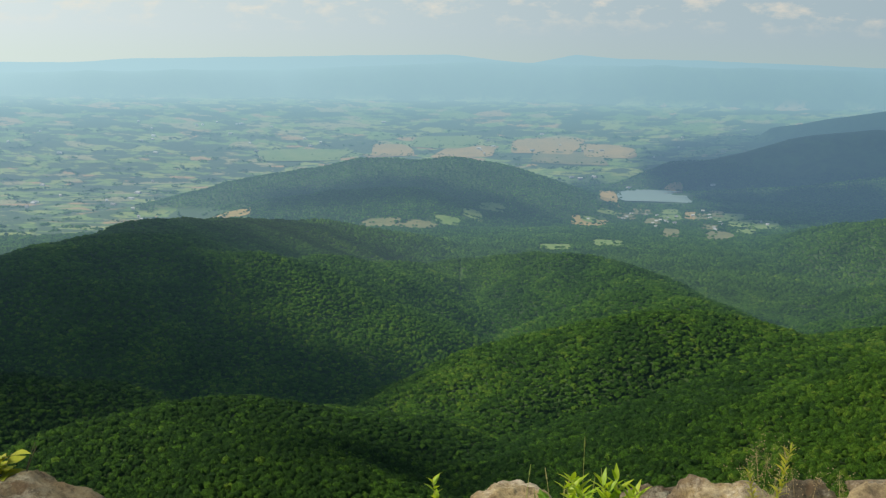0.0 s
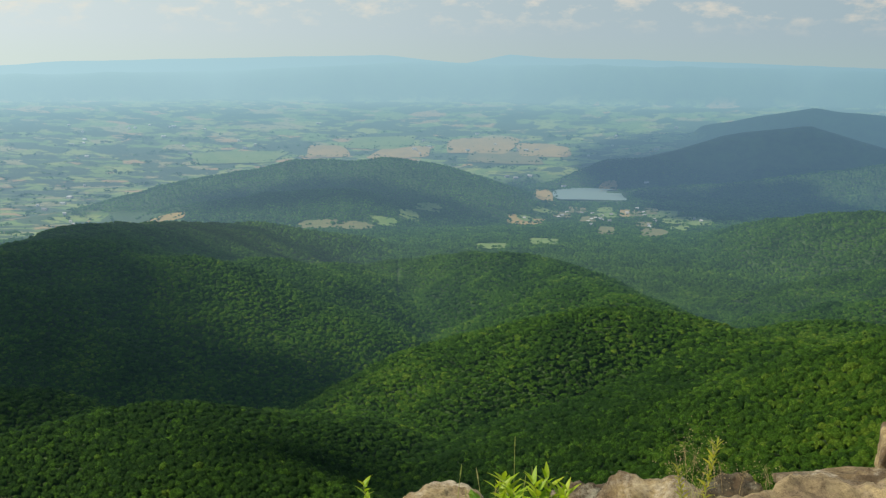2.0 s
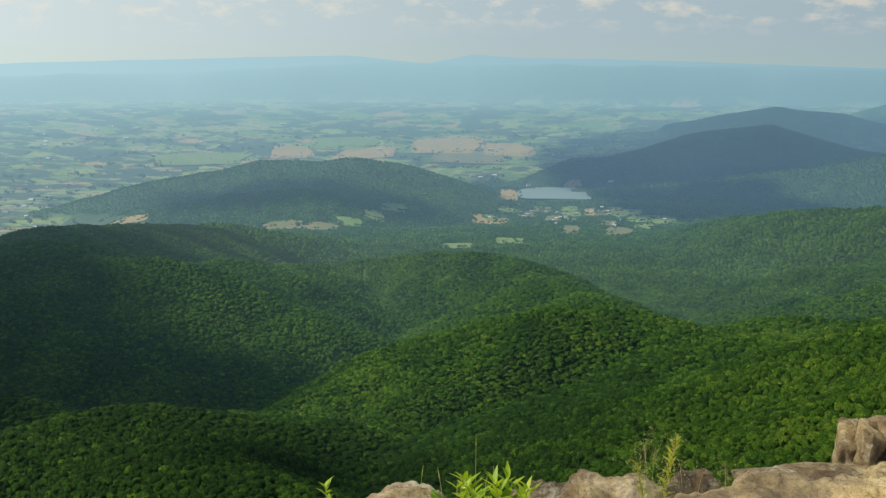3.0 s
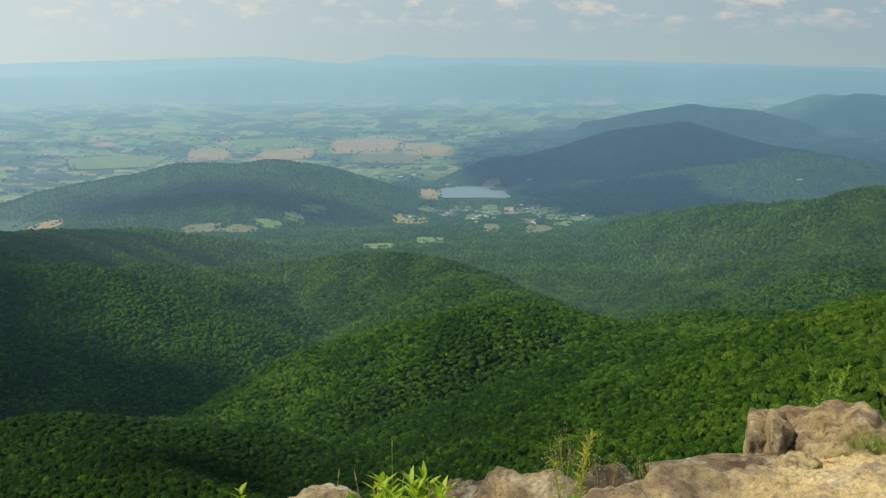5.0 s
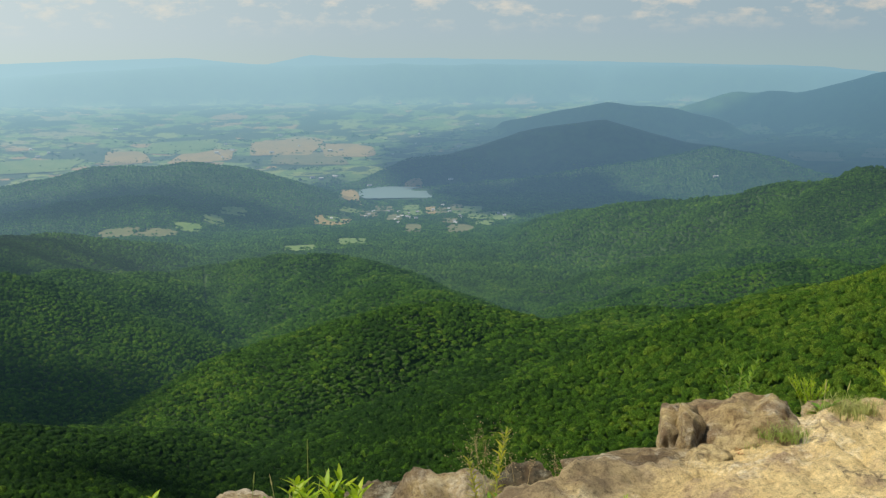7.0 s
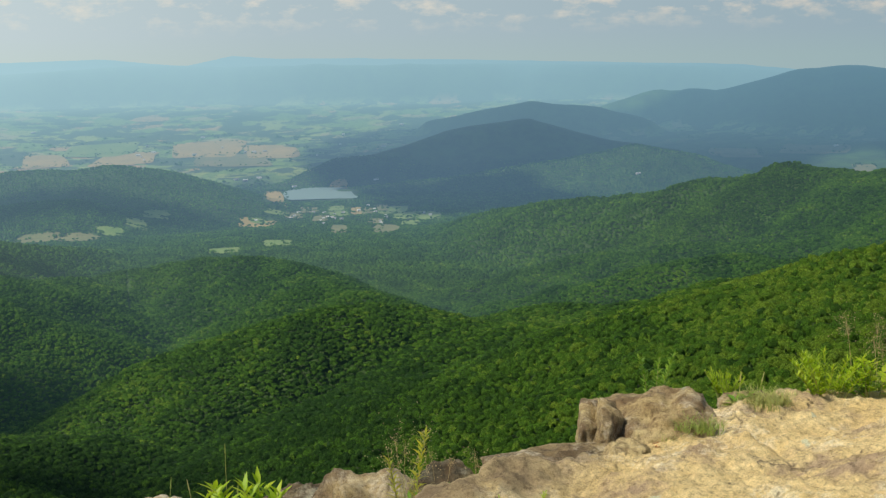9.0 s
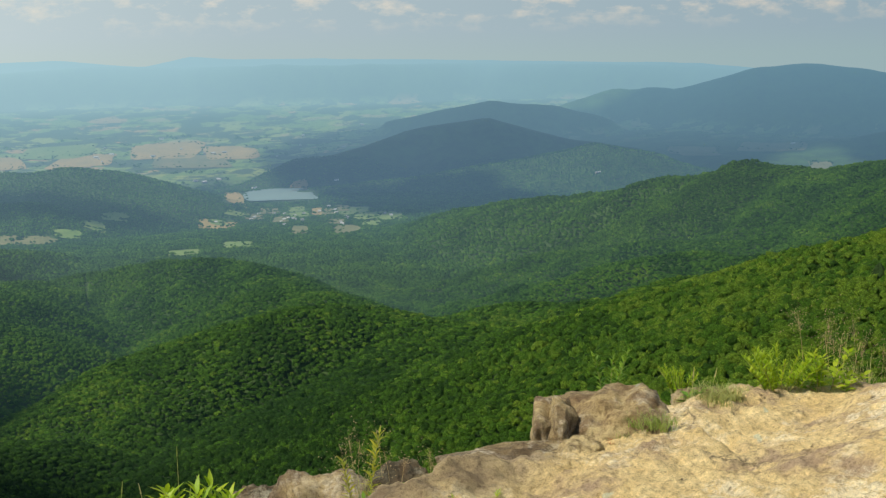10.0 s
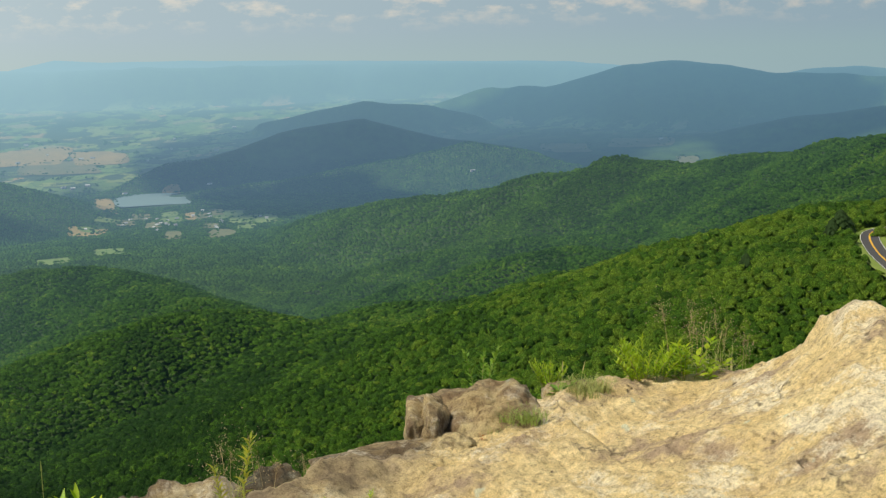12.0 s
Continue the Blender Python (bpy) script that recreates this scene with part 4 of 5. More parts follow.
def blades(place, count, height, rng, mat, label, spread=0.06, heads=0, name="grass_tuft"):
    """A tuft of grass: thin curved blades, some with a seed spike."""
    ob = thing(name, place, label, "grass", "grass on the rock")
    vs, fs = [], []
    for k in range(count):
        a, b = rng.uniform(0, 6.28), rng.uniform(0, 6.28)
        x0, y0 = spread * rng.uniform(0, 1) * math.cos(a), spread * rng.uniform(0, 1) * math.sin(a)
        h, ln = height * rng.uniform(0.35, 1.05), height * rng.uniform(0.15, 0.95)
        n0 = len(vs)
        for i in range(6):
            u = i / 5
            w = 0.0021 * (1 - u) + 0.0005
            x, y, z = x0 + ln * u * u * math.cos(b), y0 + ln * u * u * math.sin(b), h * u * (1 - 0.15 * u) - 0.02
            vs += [(x - w * math.sin(b), y + w * math.cos(b), z), (x + w * math.sin(b), y - w * math.cos(b), z)]
        for i in range(5):
            fs.append((n0 + 2 * i, n0 + 2 * i + 1, n0 + 2 * i + 3, n0 + 2 * i + 2))
    me = bpy.data.meshes.new("grass")
    me.from_pydata(vs, [], fs)
    me.materials.append(mat)
    tagged(part("grass", me, ob), kind="stuff")
    for k in range(heads):
        grass_stalk(ob, rng, (rng.uniform(-spread, spread), rng.uniform(-spread, spread), -0.02), height * rng.uniform(1.2, 1.7))
    return ob


def grass_stalk(ob, rng, base, height, lean=0.12, mat=M_GRASS):
    a = rng.uniform(0, 6.28)
    pts = curve_up(height, lean * height * rng.uniform(0.3, 1.6), a, 9, base)
    stalk = part("stalk", tube(pts, 0.002, 0.0013, mat, 4), ob)
    top = Vector(pts[-1])
    way = (top - Vector(pts[-3])).normalized()
    spike = [top - way * 0.012 + way * 0.05 * i / 5 for i in range(6)]
    me = tube(spike, 0.0042, 0.0012, M_GRASS, 5)
    part("seed_spike", me, stalk)


def dry_plume(place, height, rng, label, stalks=3, spread=0.05, size=0.045, dots=26, thick=0.0011):
    """Dead flower stalks that branch into small pale seed heads."""
    ob = thing("dry_flower_stalk", place, label, "plant", "dry flower stalks")
    for s in range(stalks):
        a = rng.uniform(0, 6.28)
        base = (rng.uniform(-spread, spread), rng.uniform(-spread, spread), -0.03)
        pts = curve_up(height * rng.uniform(0.7, 1.05), height * rng.uniform(0.05, 0.3), a, 9, base)
        stalk = part("stalk", tube(pts, thick, 0.0006, M_DRY, 4), ob)
        top = Vector(pts[-1])
        vs, fs = [], []
        for k in range(int(1.4 * dots)):
            d = Vector((rng.normal(0, 1), rng.normal(0, 1), rng.normal(0, 1.5))) * size * 0.5 + Vector((0, 0, -0.6 * size))
            c = top + d
            n0 = len(vs)
            s0 = rng.uniform(0.0014, 0.0032)
            for q in ICO0[0]:
                vs.append(tuple(c + Vector(q) * s0 * (1 + 0.5 * rng.uniform(-1, 1))))
            fs += [tuple(int(i) + n0 for i in f) for f in ICO0[1]]
            b0 = len(vs)
            root = Vector(pts[-2 if k % 2 else -3])
            vs += [tuple(root), tuple(root + Vector((0.0005, 0, 0))), tuple(c)]
            fs.append((b0, b0 + 1, b0 + 2))
        me = bpy.data.meshes.new("seed_head")
        me.from_pydata(vs, [], fs)
        me.materials.append(M_HEAD)
        part("seed_head", me, stalk)
    return ob


bpy.context.view_layer.update()
GRAPH = bpy.context.evaluated_depsgraph_get()


def rooted(az, r, dep):
    """A place like spot(), moved on to the rock where that line of sight meets it."""
    eye = Vector((0.27, -0.03, 1.6))
    p = spot(az, r, dep)
    hit, place, _, _, ob, _ = scene.ray_cast(GRAPH, eye, (p - eye).normalized(), distance=9.0)
    return place if hit else p


rp = np.random.RandomState(8)
# leafy cluster and grass at the near ledge
sprig(Vector(at(7.4, 5.0, 22.0)), 0.17, rp, LEAF_LONG, 11, 0.11, "bright green leafy cluster in a rock crack", stalks=11, spread=0.19, rise=0.75, name="leafy_plant")
sprig(Vector(at(9.1, 5.0, 21.6)), 0.2, rp, LEAF_LONG, 13, 0.1, "bright yellow-green leafy shoot on the rock's edge", stalks=3, spread=0.08, rise=0.8, name="leafy_plant")
sprig(Vector(at(5.9, 5.05, 22.2)), 0.2, rp, LEAF_GREEN, 8, 0.1, "green leafy shoot beside a tan rock", stalks=2, spread=0.06, name="leafy_plant")
sprig(Vector(at(-0.05, 5.0, 22.4)), 0.31, rp, LEAF_FRESH, 14, 0.07, "single bright green leafy shoot", stalks=1, start=0.3, rise=0.75)
sprig(Vector(at(0.9, 5.0, 22.4)), 0.15, rp, LEAF_FRESH, 8, 0.04, "small bright green leafy shoot", stalks=1, rise=0.8)
tuft1 = thing("grass_tuft", Vector(at(6.0, 5.3, 21.4)), "thin seeding grass stalks behind the leafy cluster", "grass", "grass on the rock")
for azo, h in ((-0.17, 0.25), (-0.05, 0.22), (0.0, 0.17), (0.03, 0.2), (0.09, 0.39), (0.12, 0.2), (0.19, 0.23), (-0.12, 0.14), (0.05, 0.13)):
    grass_stalk(tuft1, rp, (azo, rp.uniform(-0.03, 0.03), -0.06), h)
# yellowing leaves on the rounded rock
bush = thing("yellowing_shoot", Vector(at(-20.5, 5.55, 19.6)), "yellowing broad-leaved shoot with bare dark twigs", "plant")
for a, h in ((0.4, 0.16), (2.2, 0.13), (4.0, 0.15), (5.3, 0.11)):
    pts = curve_up(h, 0.05, a, 6)
    leafy(part("stem", tube(pts, 0.003, 0.0015, M_STEM), bush), rp, pts, LEAF_BROAD, 6, 0.11, 0.3, 0.45)
for a, h in ((-0.1, 0.22), (0.5, 0.19)):
    part("twig", tube(curve_up(h, 0.06, a, 6, (0.1, 0, 0)), 0.003, 0.0012, M_TWIG), bush)
# goldenrod and dry stalks at the corner of the ledge
sprig(spot(13.1, 5.3, 21.2), 0.36, rp, LEAF_GOLD, 46, 0.06, "tall green stalk with narrow leaves among dry flowers", stalks=1, start=0.15, rise=0.8, name="leafy_stalk")
sprig(spot(12.2, 5.3, 21.0), 0.30, rp, LEAF_GOLD, 36, 0.05, "green stalk with narrow leaves beside a tan rock", stalks=1, start=0.15, rise=0.8, name="leafy_stalk")
sprig(spot(14.0, 5.2, 21.3), 0.09, rp, LEAF_GREEN, 7, 0.05, "low green leaves at the foot of dry stalks", stalks=4, spread=0.1, name="leafy_plant")
dry_plume(spot(12.4, 5.4, 21.0), 0.34, rp, "dry branching flower stalks with pale seed heads", 4, 0.05, 0.085, 30)
dry_plume(spot(14.0, 5.6, 20.6), 0.33, rp, "thin dry flower stalks with scattered pale seeds", 2, 0.05, 0.09, 22)
dry_plume(spot(15.8, 5.6, 20.6), 0.26, rp, "thin dry flower stalks behind a dark rock", 2, 0.06, 0.09, 24)
dry_plume(spot(14.5, 5.1, 21.3), 0.24, rp, "short dry twig with a curled brown tip", 1, 0.0, 0.02, 22)
blades(spot(12.7, 5.3, 21.0), 22, 0.2, rp, M_GRASS, "green and straw-coloured grass among dry stalks", 0.06)
sprig(rooted(19.1, 4.95, 20.9), 0.05, rp, LEAF_FRESH_NARROW, 9, 0.03, "small bright green sprout on the slab", stalks=2, spread=0.05, name="sprout")
sprig(rooted(17.0, 4.9, 21.0), 0.05, rp, LEAF_FRESH_NARROW, 8, 0.028, "small bright green sprout at the slab's edge", stalks=1, name="sprout")
# behind and beside the boulder
sprig(spot(24.7, 6.25, 16.7), 0.31, rp, LEAF_GREEN, 34, 0.046, "green narrow-leaved plant behind the boulder", stalks=4, spread=0.07, rise=0.85, name="leafy_stalk")
sprig(spot(28.1, 6.45, 16.0), 0.14, rp, LEAF_FRESH_NARROW, 34, 0.03, "bright yellow-green feathery plant behind the slab", stalks=18, spread=0.11, rise=0.9, name="feathery_plant")
sprig(rooted(28.3, 6.05, 16.35), 0.07, rp, LEAF_GREEN, 9, 0.075, "low dark green rosette of leaves on the rock", stalks=3, spread=0.07, rise=0.4, name="leaf_rosette")
blades(rooted(29.6, 6.2, 16.2), 420, 0.09, rp, M_GRASS, "low straw-green grass tuft in a crack", 0.15, 2)
blades(rooted(30.4, 6.3, 16.0), 260, 0.06, rp, M_GRASS, "low dry grass tuft in a crack", 0.12)
blades(rooted(26.8, 5.75, 17.4), 320, 0.07, rp, M_GRASS, "thin dry grass growing beside the boulder", 0.13)
blades(rooted(25.6, 5.5, 18.0), 40, 0.045, rp, M_GRASS, "small green tuft at the boulder's foot", 0.06)
sprig(rooted(24.9, 5.5, 18.4), 0.03, rp, leaf_shape(plant_material("red_leaf", (0.45, 0.10, 0.02), (0.5, 0.2, 0.04), 0.3)), 5, 0.035, "tiny red-orange leaves at the boulder's foot", stalks=2, spread=0.04, name="sprout")
# the large clump on the skyline of the slab
sprig(rooted(32.6, 6.75, 15.7), 0.20, rp, LEAF_FRESH_NARROW, 40, 0.046, "dense bright green narrow-leaved clump on the slab", stalks=22, spread=0.2, rise=0.85, name="narrow_leaved_clump")
sprig(rooted(34.4, 6.8, 15.6), 0.22, rp, LEAF_FRESH, 16, 0.075, "bright green broad-leaved clump among dry stalks", stalks=5, spread=0.18, rise=0.6, name="leafy_plant")
sprig(rooted(35.2, 6.8, 15.5), 0.12, rp, LEAF_FRESH, 9, 0.075, "bright green leafy clump at the slab's edge", stalks=4, spread=0.14, rise=0.5, name="leafy_plant")
sprig(rooted(33.7, 6.7, 15.6), 0.10, rp, LEAF_GREEN, 9, 0.07, "green broad leaves between two clumps", stalks=3, spread=0.1, rise=0.45, name="leafy_plant")
for azp, h, n in ((33.9, 0.52, 2), (34.7, 0.46, 3), (35.4, 0.36, 2), (36.3, 0.42, 3), (37.0, 0.30, 2)):
    dry_plume(spot(azp, 6.85, 15.6), h, rp, "tall dry flower stalk with brown seed heads", n, 0.04, 0.075, 34)
blades(spot(35.9, 6.85, 15.5), 70, 0.2, rp, M_GRASS, "straw-coloured grass beside the leafy clumps", 0.16, 4)


# ---- the mountain road with its grass verges ----
def strip(name, offsets, lift, mat, label, category, step=1):
    """A band along the road between two sideways offsets."""
    d = np.gradient(ROAD, axis=0)
    d /= np.hypot(d[:, 0], d[:, 1])[:, None]
    side = np.stack([d[:, 1], -d[:, 0]], 1)
    base = land(ROAD[:, 0], ROAD[:, 1])
    base = np.convolve(np.pad(base, 6, mode="edge"), np.ones(13) / 13, "valid")
    vs = []
    for o in offsets:
        p = ROAD + side * o
        vs.append(np.column_stack([p, np.maximum(base, 0.5 * base + 0.5 * land(p[:, 0], p[:, 1])) + lift]))
    n, k = len(ROAD), len(offsets)
    idx = np.arange(n * k).reshape(k, n)
    quads = np.stack([idx[:-1, :-1], idx[:-1, 1:], idx[1:, 1:], idx[1:, :-1]], -1).reshape(-1, 4)
    return tagged(sheet(name, np.concatenate(vs), quads, mat), label, category, kind="structure")


def plain(name, c1, c2, scale, rough=0.9):
    m, nt, bsdf, pos = material(name)
    col = mixed(nt, noise_out(nt, pos, scale, 6.0, 0.65), c1, c2)
    nt.links.new(col, bsdf.inputs["Base Color"])
    bsdf.inputs["Roughness"].default_value = rough
    bsdf.inputs["Specular IOR Level"].default_value = 0.15
    return m


M_ASPHALT = plain("asphalt", (0.045, 0.045, 0.05), (0.075, 0.072, 0.07), 0.6)
M_VERGE = plain("verge_grass", (0.11, 0.18, 0.028), (0.19, 0.22, 0.055), 0.25)
M_LINE = plain("yellow_road_paint", (0.55, 0.30, 0.03), (0.62, 0.36, 0.05), 0.8)
M_WHITE = plain("white_road_paint", (0.6, 0.6, 0.57), (0.7, 0.7, 0.68), 0.8)
strip("road_verge", (-6.5, -5, -3.6, 0, 3.6, 5, 6.5), 0.9, M_VERGE, "mown green grass verge along the mountain road", "verge")
strip("road", (-3.4, 0, 3.4), 1.1, M_ASPHALT, "grey asphalt mountain road curving through the forest", "road")
strip("road_marking", (-0.32, 0.32), 1.14, M_LINE, "double yellow centre line on the road", "marking")
for o in (-3.2, 3.2):
    strip("road_marking", (o - 0.08, o + 0.08), 1.14, M_WHITE, "white edge line on the road", "marking")


M_BARK = plain("bark", (0.06, 0.045, 0.03), (0.11, 0.085, 0.06), 4.0)
M_NEEDLE = plain("pine_needles", (0.012, 0.030, 0.008), (0.032, 0.058, 0.014), 2.0)


# ---- pines by the road ----
def pine(x, y, height, rng):
    z = float(land(np.array([x]), np.array([y]))[0])
    ob = thing("pine", (x, y, z), "dark green round-topped pine standing by the road", "tree", "pines by the road")
    part("trunk", tube([(0, 0, -0.5), (0, 0, height * 0.5), (0, 0, height * 0.96)], height * 0.018, 0.03, M_BARK, 7), ob)
    vs, fs = [], []
    tiers = 20
    for k in range(tiers):
        u = k / (tiers - 1)
        h, rad = height * (0.2 + 0.78 * u), height * 0.38 * max(0.0, 1 - u ** 1.9) ** 0.6 * rng.uniform(0.85, 1.1) + 0.35
        n = 14 - int(6 * u)
        for i in range(n):
            a = 2 * math.pi * (i + rng.uniform(-0.3, 0.3)) / n + k * 0.7
            r = rad * rng.uniform(0.7, 1.15)
            w = 0.27 * rad + 0.2
            c, s = math.cos(a), math.sin(a)
            n0 = len(vs)
            vs += [(0, 0, h + 0.35), (c * r * 0.55 - s * w, s * r * 0.55 + c * w, h - 0.1 * r), (c * r, s * r, h - 0.32 * r), (c * r * 0.55 + s * w, s * r * 0.55 - c * w, h - 0.1 * r), (c * r * 0.5, s * r * 0.5, h + 0.25), (c * r * 0.5, s * r * 0.5, h - 0.5)]
            fs += [(n0, n0 + 1, n0 + 4), (n0 + 1, n0 + 2, n0 + 4), (n0 + 2, n0 + 3, n0 + 4), (n0 + 3, n0, n0 + 4), (n0, n0 + 5, n0 + 1), (n0 + 1, n0 + 5, n0 + 2), (n0 + 2, n0 + 5, n0 + 3), (n0 + 3, n0 + 5, n0)]
    me = bpy.data.meshes.new("crown")
    me.from_pydata(vs, [], fs)
    me.materials.append(M_NEEDLE)
    part("crown", me, ob)


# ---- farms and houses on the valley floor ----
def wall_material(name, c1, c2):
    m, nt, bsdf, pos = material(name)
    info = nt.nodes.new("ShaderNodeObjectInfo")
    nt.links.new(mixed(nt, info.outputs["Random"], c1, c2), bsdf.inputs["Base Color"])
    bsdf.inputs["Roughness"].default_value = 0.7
    # walls and roofs emit painted distance haze; they are no lamps
    return hazed(m, nt, bsdf, pos)


def house_meshes(w, d, h, rise):
    wall = bpy.data.meshes.new("wall")
    a, b = w / 2, d / 2
    wall.from_pydata([(-a, -b, -1), (a, -b, -1), (a, b, -1), (-a, b, -1), (-a, -b, h), (a, -b, h), (a, b, h), (-a, b, h), (-a, 0, h + rise), (a, 0, h + rise)], [],
                     [(0, 1, 5, 4), (2, 3, 7, 6), (1, 2, 6, 9, 5), (3, 0, 4, 8, 7)])
    wall.materials.append(M_WALL)
    roof = bpy.data.meshes.new("roof")
    o, t = 0.5, 0.3
    k = (b + o) / b
    vs = []
    for x in (-a - o, a + o):
        vs += [(x, -b - o, h - rise * (k - 1)), (x, 0, h + rise), (x, b + o, h - rise * (k - 1)), (x, -b - o, h - rise * (k - 1) + t), (x, 0, h + rise + t), (x, b + o, h - rise * (k - 1) + t)]
    roof.from_pydata(vs, [], [(3, 9, 10, 4), (4, 10, 11, 5), (0, 1, 7, 6), (1, 2, 8, 7), (0, 6, 9, 3), (2, 5, 11, 8), (0, 3, 4, 1), (1, 4, 5, 2), (6, 7, 10, 9), (7, 8, 11, 10)])
    roof.materials.append(M_ROOF)
    return wall, roof


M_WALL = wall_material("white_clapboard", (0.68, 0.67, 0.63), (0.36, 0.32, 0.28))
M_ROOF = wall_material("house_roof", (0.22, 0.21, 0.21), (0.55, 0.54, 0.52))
HOUSES = [house_meshes(6, 4.5, 2.6, 1.7), house_meshes(7.5, 5, 2.8, 1.8), house_meshes(14, 6, 3.0, 1.6)]
rh = np.random.RandomState(12)
CHIMNEY = tube([(1.5, 0.8, 3.0), (1.5, 0.8, 5.2)], 0.5, 0.45, M_ROOF, 4)


def house(az, dep, kind, label, group):
    r = on_floor(az, dep)
    x, y = math.sin(radians(az)) * r, math.cos(radians(az)) * r
    z = float(land(np.array([x]), np.array([y]))[0])
    ob = thing("barn" if kind == 2 else "house", (x, y, z + 2.0), label, "barn" if kind == 2 else "house", group)
    ob.rotation_euler = (0, 0, rh.uniform(-0.5, 0.5))
    part("wall", HOUSES[kind][0], ob)
    roof = part("roof", HOUSES[kind][1], ob)
    if kind < 2:
        part("chimney", CHIMNEY, roof)


for _ in range(26):
    house(rh.normal(10.9, 1.4), rh.uniform(7.45, 8.35), rh.randint(0, 2), "pale gabled house among trees in the valley village", "village houses")
for az, dep in ((5.95, 6.1), (6.35, 6.15), (7.0, 6.05), (8.6, 6.5), (1.6, 4.85), (2.3, 4.75), (12.4, 6.25), (7.3, 4.85), (4.1, 4.9), (24.6, 6.1), (33.3, 4.75)):
    house(az, dep, 2, "long white farm building beside fields", "farm buildings")
for _ in range(34):
    house(rh.uniform(-20, 14), rh.uniform(3.7, 5.2), rh.randint(0, 3), "white farmhouse far off on the valley plain", "farmhouses on the plain")
for _ in range(14):
    house(rh.uniform(-20, -12), rh.uniform(6.2, 8.2), rh.randint(0, 3), "white farmhouse among small fields", "farmhouses on the plain")


# ---- clouds: a low bank along the horizon, and broad ones overhead that shade parts of the land ----
def cloud_material(name, clear):
    m, nt, bsdf, pos = material(name)
    bsdf.inputs["Base Color"].default_value = (0.9, 0.88, 0.86, 1)
    bsdf.inputs["Roughness"].default_value = 1.0
    if clear:
        thin = node(nt, "ShaderNodeBsdfTransparent")
        mx = nt.nodes.new("ShaderNodeMixShader")
        nt.links.new(ramp(nt, noise_out(nt, pos, 0.02, 5.0, 0.65), [(0.35, (clear - 0.15,) * 3), (0.65, (min(1.0, clear + 0.3),) * 3)]), mx.inputs[0])
        nt.links.new(bsdf.outputs[0], mx.inputs[1])
        nt.links.new(thin.outputs[0], mx.inputs[2])
        nt.links.new(mx.outputs[0], nt.nodes["Material Output"].inputs["Surface"])
    return m


def cloud(place, size, puffs, seed, mat, label, group):
    rng = np.random.RandomState(seed)
    vs, fs, n = [], [], 0
    for _ in range(puffs):
        c = np.array([rng.uniform(-1, 1), rng.uniform(-1, 1), 0]) * 0.75
        s = rng.uniform(0.25, 0.5) * (1.15 - 0.6 * np.hypot(c[0], c[1]))
        v = ICO1[0] * (1 + rng.uniform(-0.15, 0.15, (len(ICO1[0]), 1))) * s
        v[:, 2] = np.where(v[:, 2] < 0, v[:, 2] * 0.35, v[:, 2])
        vs.append((v + c + np.array([0, 0, 0.15 * s])) * np.array(size))
        fs.append(ICO1[1] + n)
        n += len(v)
    ob = sheet("cloud", np.concatenate(vs), np.concatenate(fs), mat)
    ob.location = place
    return tagged(ob, label, "cloud", group)


M_CLOUD = cloud_material("thin_cloud", 0.5)
M_CLOUD_THICK = cloud_material("thick_cloud", 0)
SHADE = 700 / math.tan(radians(SUN_EL))


def shade(az, r, z, size, seed, puffs=40, mat=M_CLOUD_THICK):
    """A cloud that keeps the sun from the land at that place."""
    x, y = math.sin(radians(az)) * r, math.cos(radians(az)) * r
    cloud((x + SHADE * math.sin(radians(SUN_AZ)), y + SHADE * math.cos(radians(SUN_AZ)), z + 700), size, puffs, seed, mat, "broad white summer cloud drifting over the valley", "clouds overhead")


shade(-25.0, 860, -190, (215, 300, 60), 1, 70)
shade(-9.6, 875, -215, (135, 85, 40), 8, 60)
shade(-2.6, 505, -170, (46, 50, 30), 14, 30, M_CLOUD)
shade(-12.3, 1290, -190, (95, 240, 50), 10, 30)
shade(-9, 1650, -230, (190, 150, 60), 2)
shade(17.4, 3960, -260, (730, 440, 120), 3, 60)
shade(33, 4350, -200, (900, 420, 120), 4)
shade(40, 4120, -270, (420, 240, 100), 11)
shade(17, 3250, -390, (330, 330, 90), 6)
shade(-2.5, 2830, -345, (340, 140, 60), 5, 40, M_CLOUD)


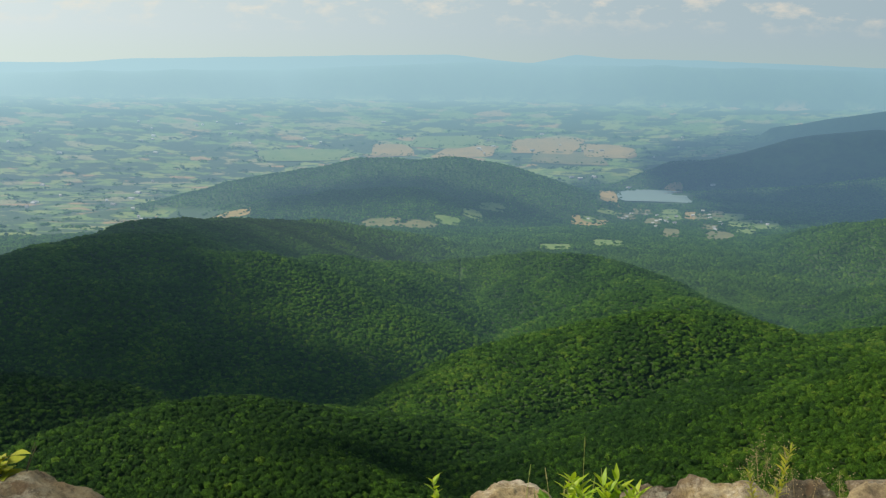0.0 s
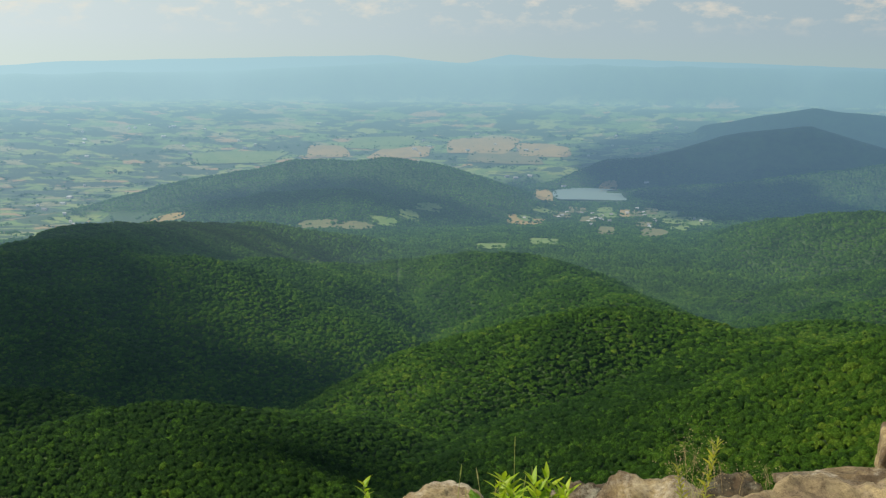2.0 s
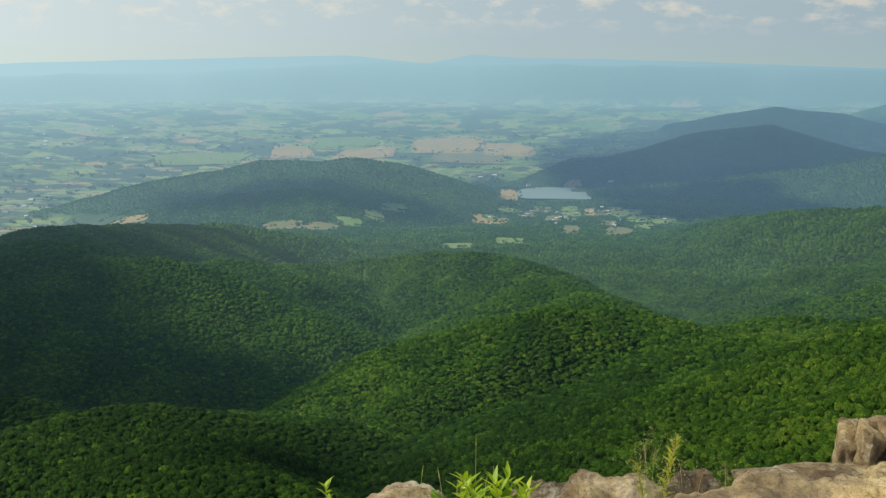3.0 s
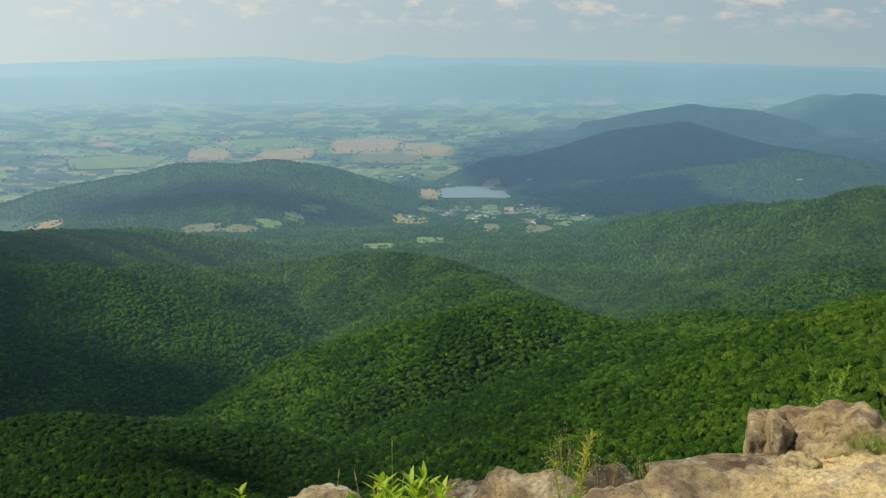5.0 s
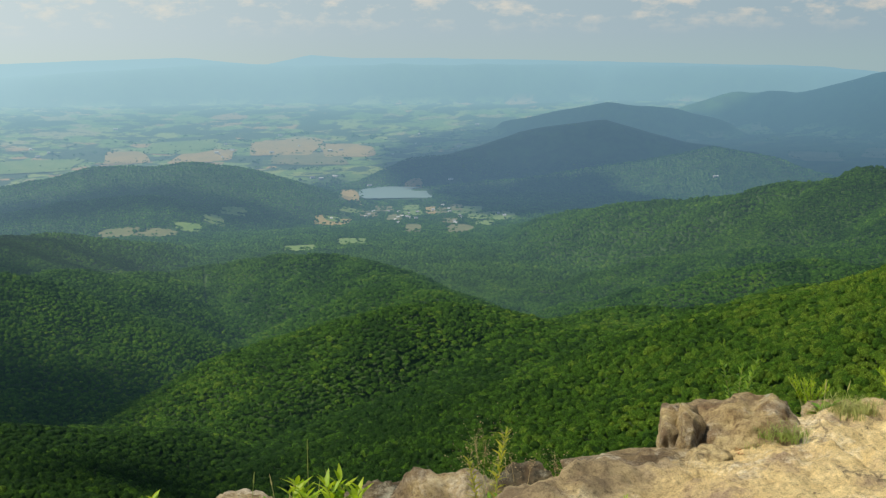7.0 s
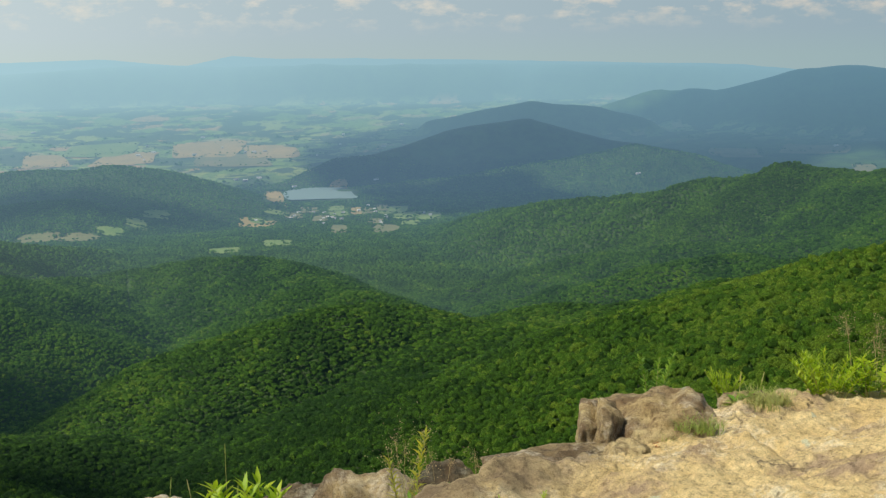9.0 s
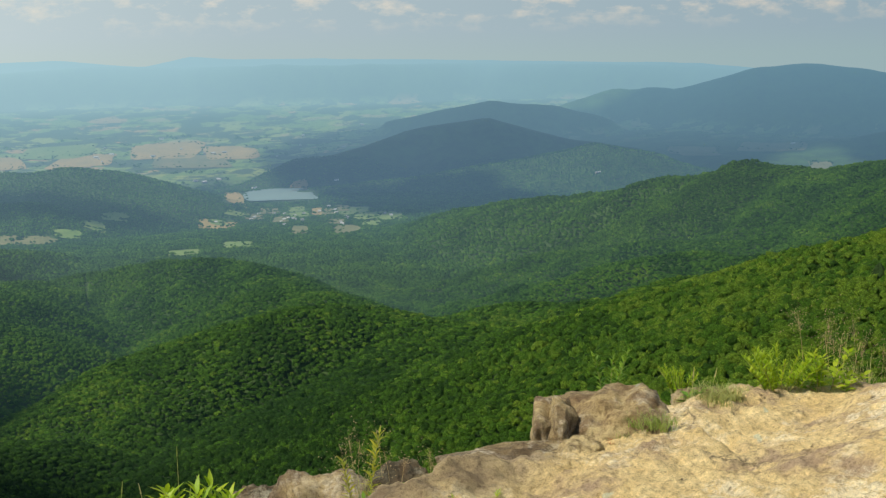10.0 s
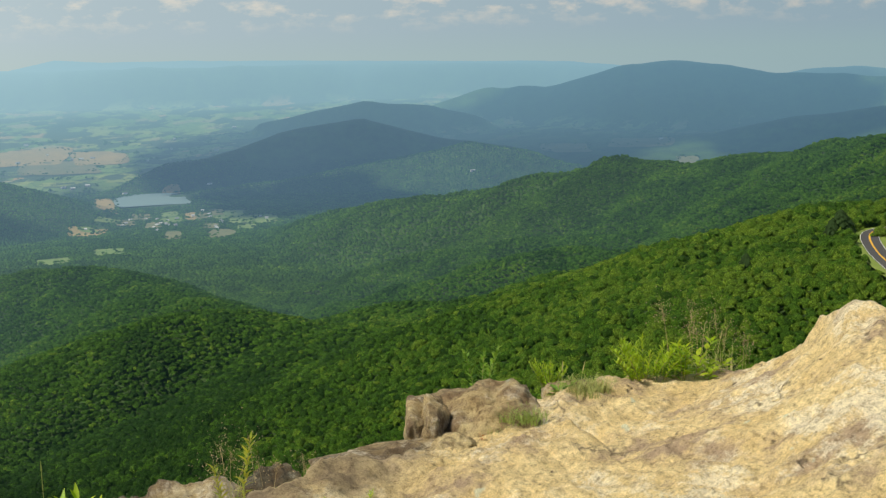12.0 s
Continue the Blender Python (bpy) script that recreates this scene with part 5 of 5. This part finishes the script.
# ---- the hazy sky low round the horizon, with a drift of small cream clouds ----
def sky_backdrop():
    m, nt, bsdf, pos = material("hazy_low_sky")
    fac, unit = towards_sun(nt, pos)
    sep = nt.nodes.new("ShaderNodeSeparateXYZ")
    nt.links.new(unit, sep.inputs[0])
    high = nt.nodes.new("ShaderNodeMapRange")
    high.inputs["From Min"].default_value, high.inputs["From Max"].default_value = -0.02, 0.05
    nt.links.new(sep.outputs["Z"], high.inputs["Value"])
    low = ramp(nt, fac, [(0.09, (0.30, 0.42, 0.445)), (0.33, (0.43, 0.535, 0.54)), (0.57, (0.68, 0.78, 0.73))])
    top = ramp(nt, fac, [(0.09, (0.285, 0.39, 0.45)), (0.33, (0.43, 0.53, 0.57)), (0.57, (0.69, 0.78, 0.78))])
    mixv = ramp(nt, high.outputs[0], [(0.12, (0, 0, 0)), (0.42, (1, 1, 1))])
    col = mixed(nt, mixv, low, top)
    flat = nt.nodes.new("ShaderNodeMapping")
    flat.inputs["Scale"].default_value = (1, 1, 2.3)
    nt.links.new(pos, flat.inputs[0])
    puff = ramp(nt, noise_out(nt, flat.outputs[0], 0.0075, 7.0, 0.60), [(0.50, (0, 0, 0)), (0.68, (1, 1, 1))])
    band = ramp(nt, high.outputs[0], [(0.38, (0, 0, 0)), (0.66, (0.7, 0.7, 0.7)), (1.0, (0.8, 0.8, 0.8))])
    both = mixed(nt, 1.0, puff, band, "MULTIPLY")
    col = mixed(nt, both, col, ramp(nt, fac, [(0.09, (0.66, 0.60, 0.51)), (0.57, (0.80, 0.79, 0.70))]))
    em = node(nt, "ShaderNodeEmission", Strength=1.0)
    nt.links.new(col, em.inputs[0])
    nt.links.new(em.outputs[0], nt.nodes["Material Output"].inputs["Surface"])
    az = np.radians(np.arange(0, 360.1, 3))
    el = np.radians(np.linspace(-3, 7, 12))
    A, E = np.meshgrid(az, el, indexing="ij")
    v = np.stack([np.sin(A) * 4970, np.cos(A) * 4970, 1.6 + 4970 * np.tan(E)], -1).reshape(-1, 3)
    idx = np.arange(A.size).reshape(A.shape)
    quads = np.stack([idx[:-1, :-1], idx[:-1, 1:], idx[1:, 1:], idx[1:, :-1]], -1).reshape(-1, 4)
    tagged(sheet("backdrop_sky", v, quads, m), "pale hazy summer sky with small cream clouds", "sky", kind="structure")


sky_backdrop()
rs = np.random.RandomState(4)
for az, dep, h in ((41.3, 9.4, 13), (40.95, 9.5, 10.5), (41.6, 9.3, 9.5), (37.2, 11.0, 9)):
    x, y = on_slope(az, dep)
    pine(x, y, h, rs)
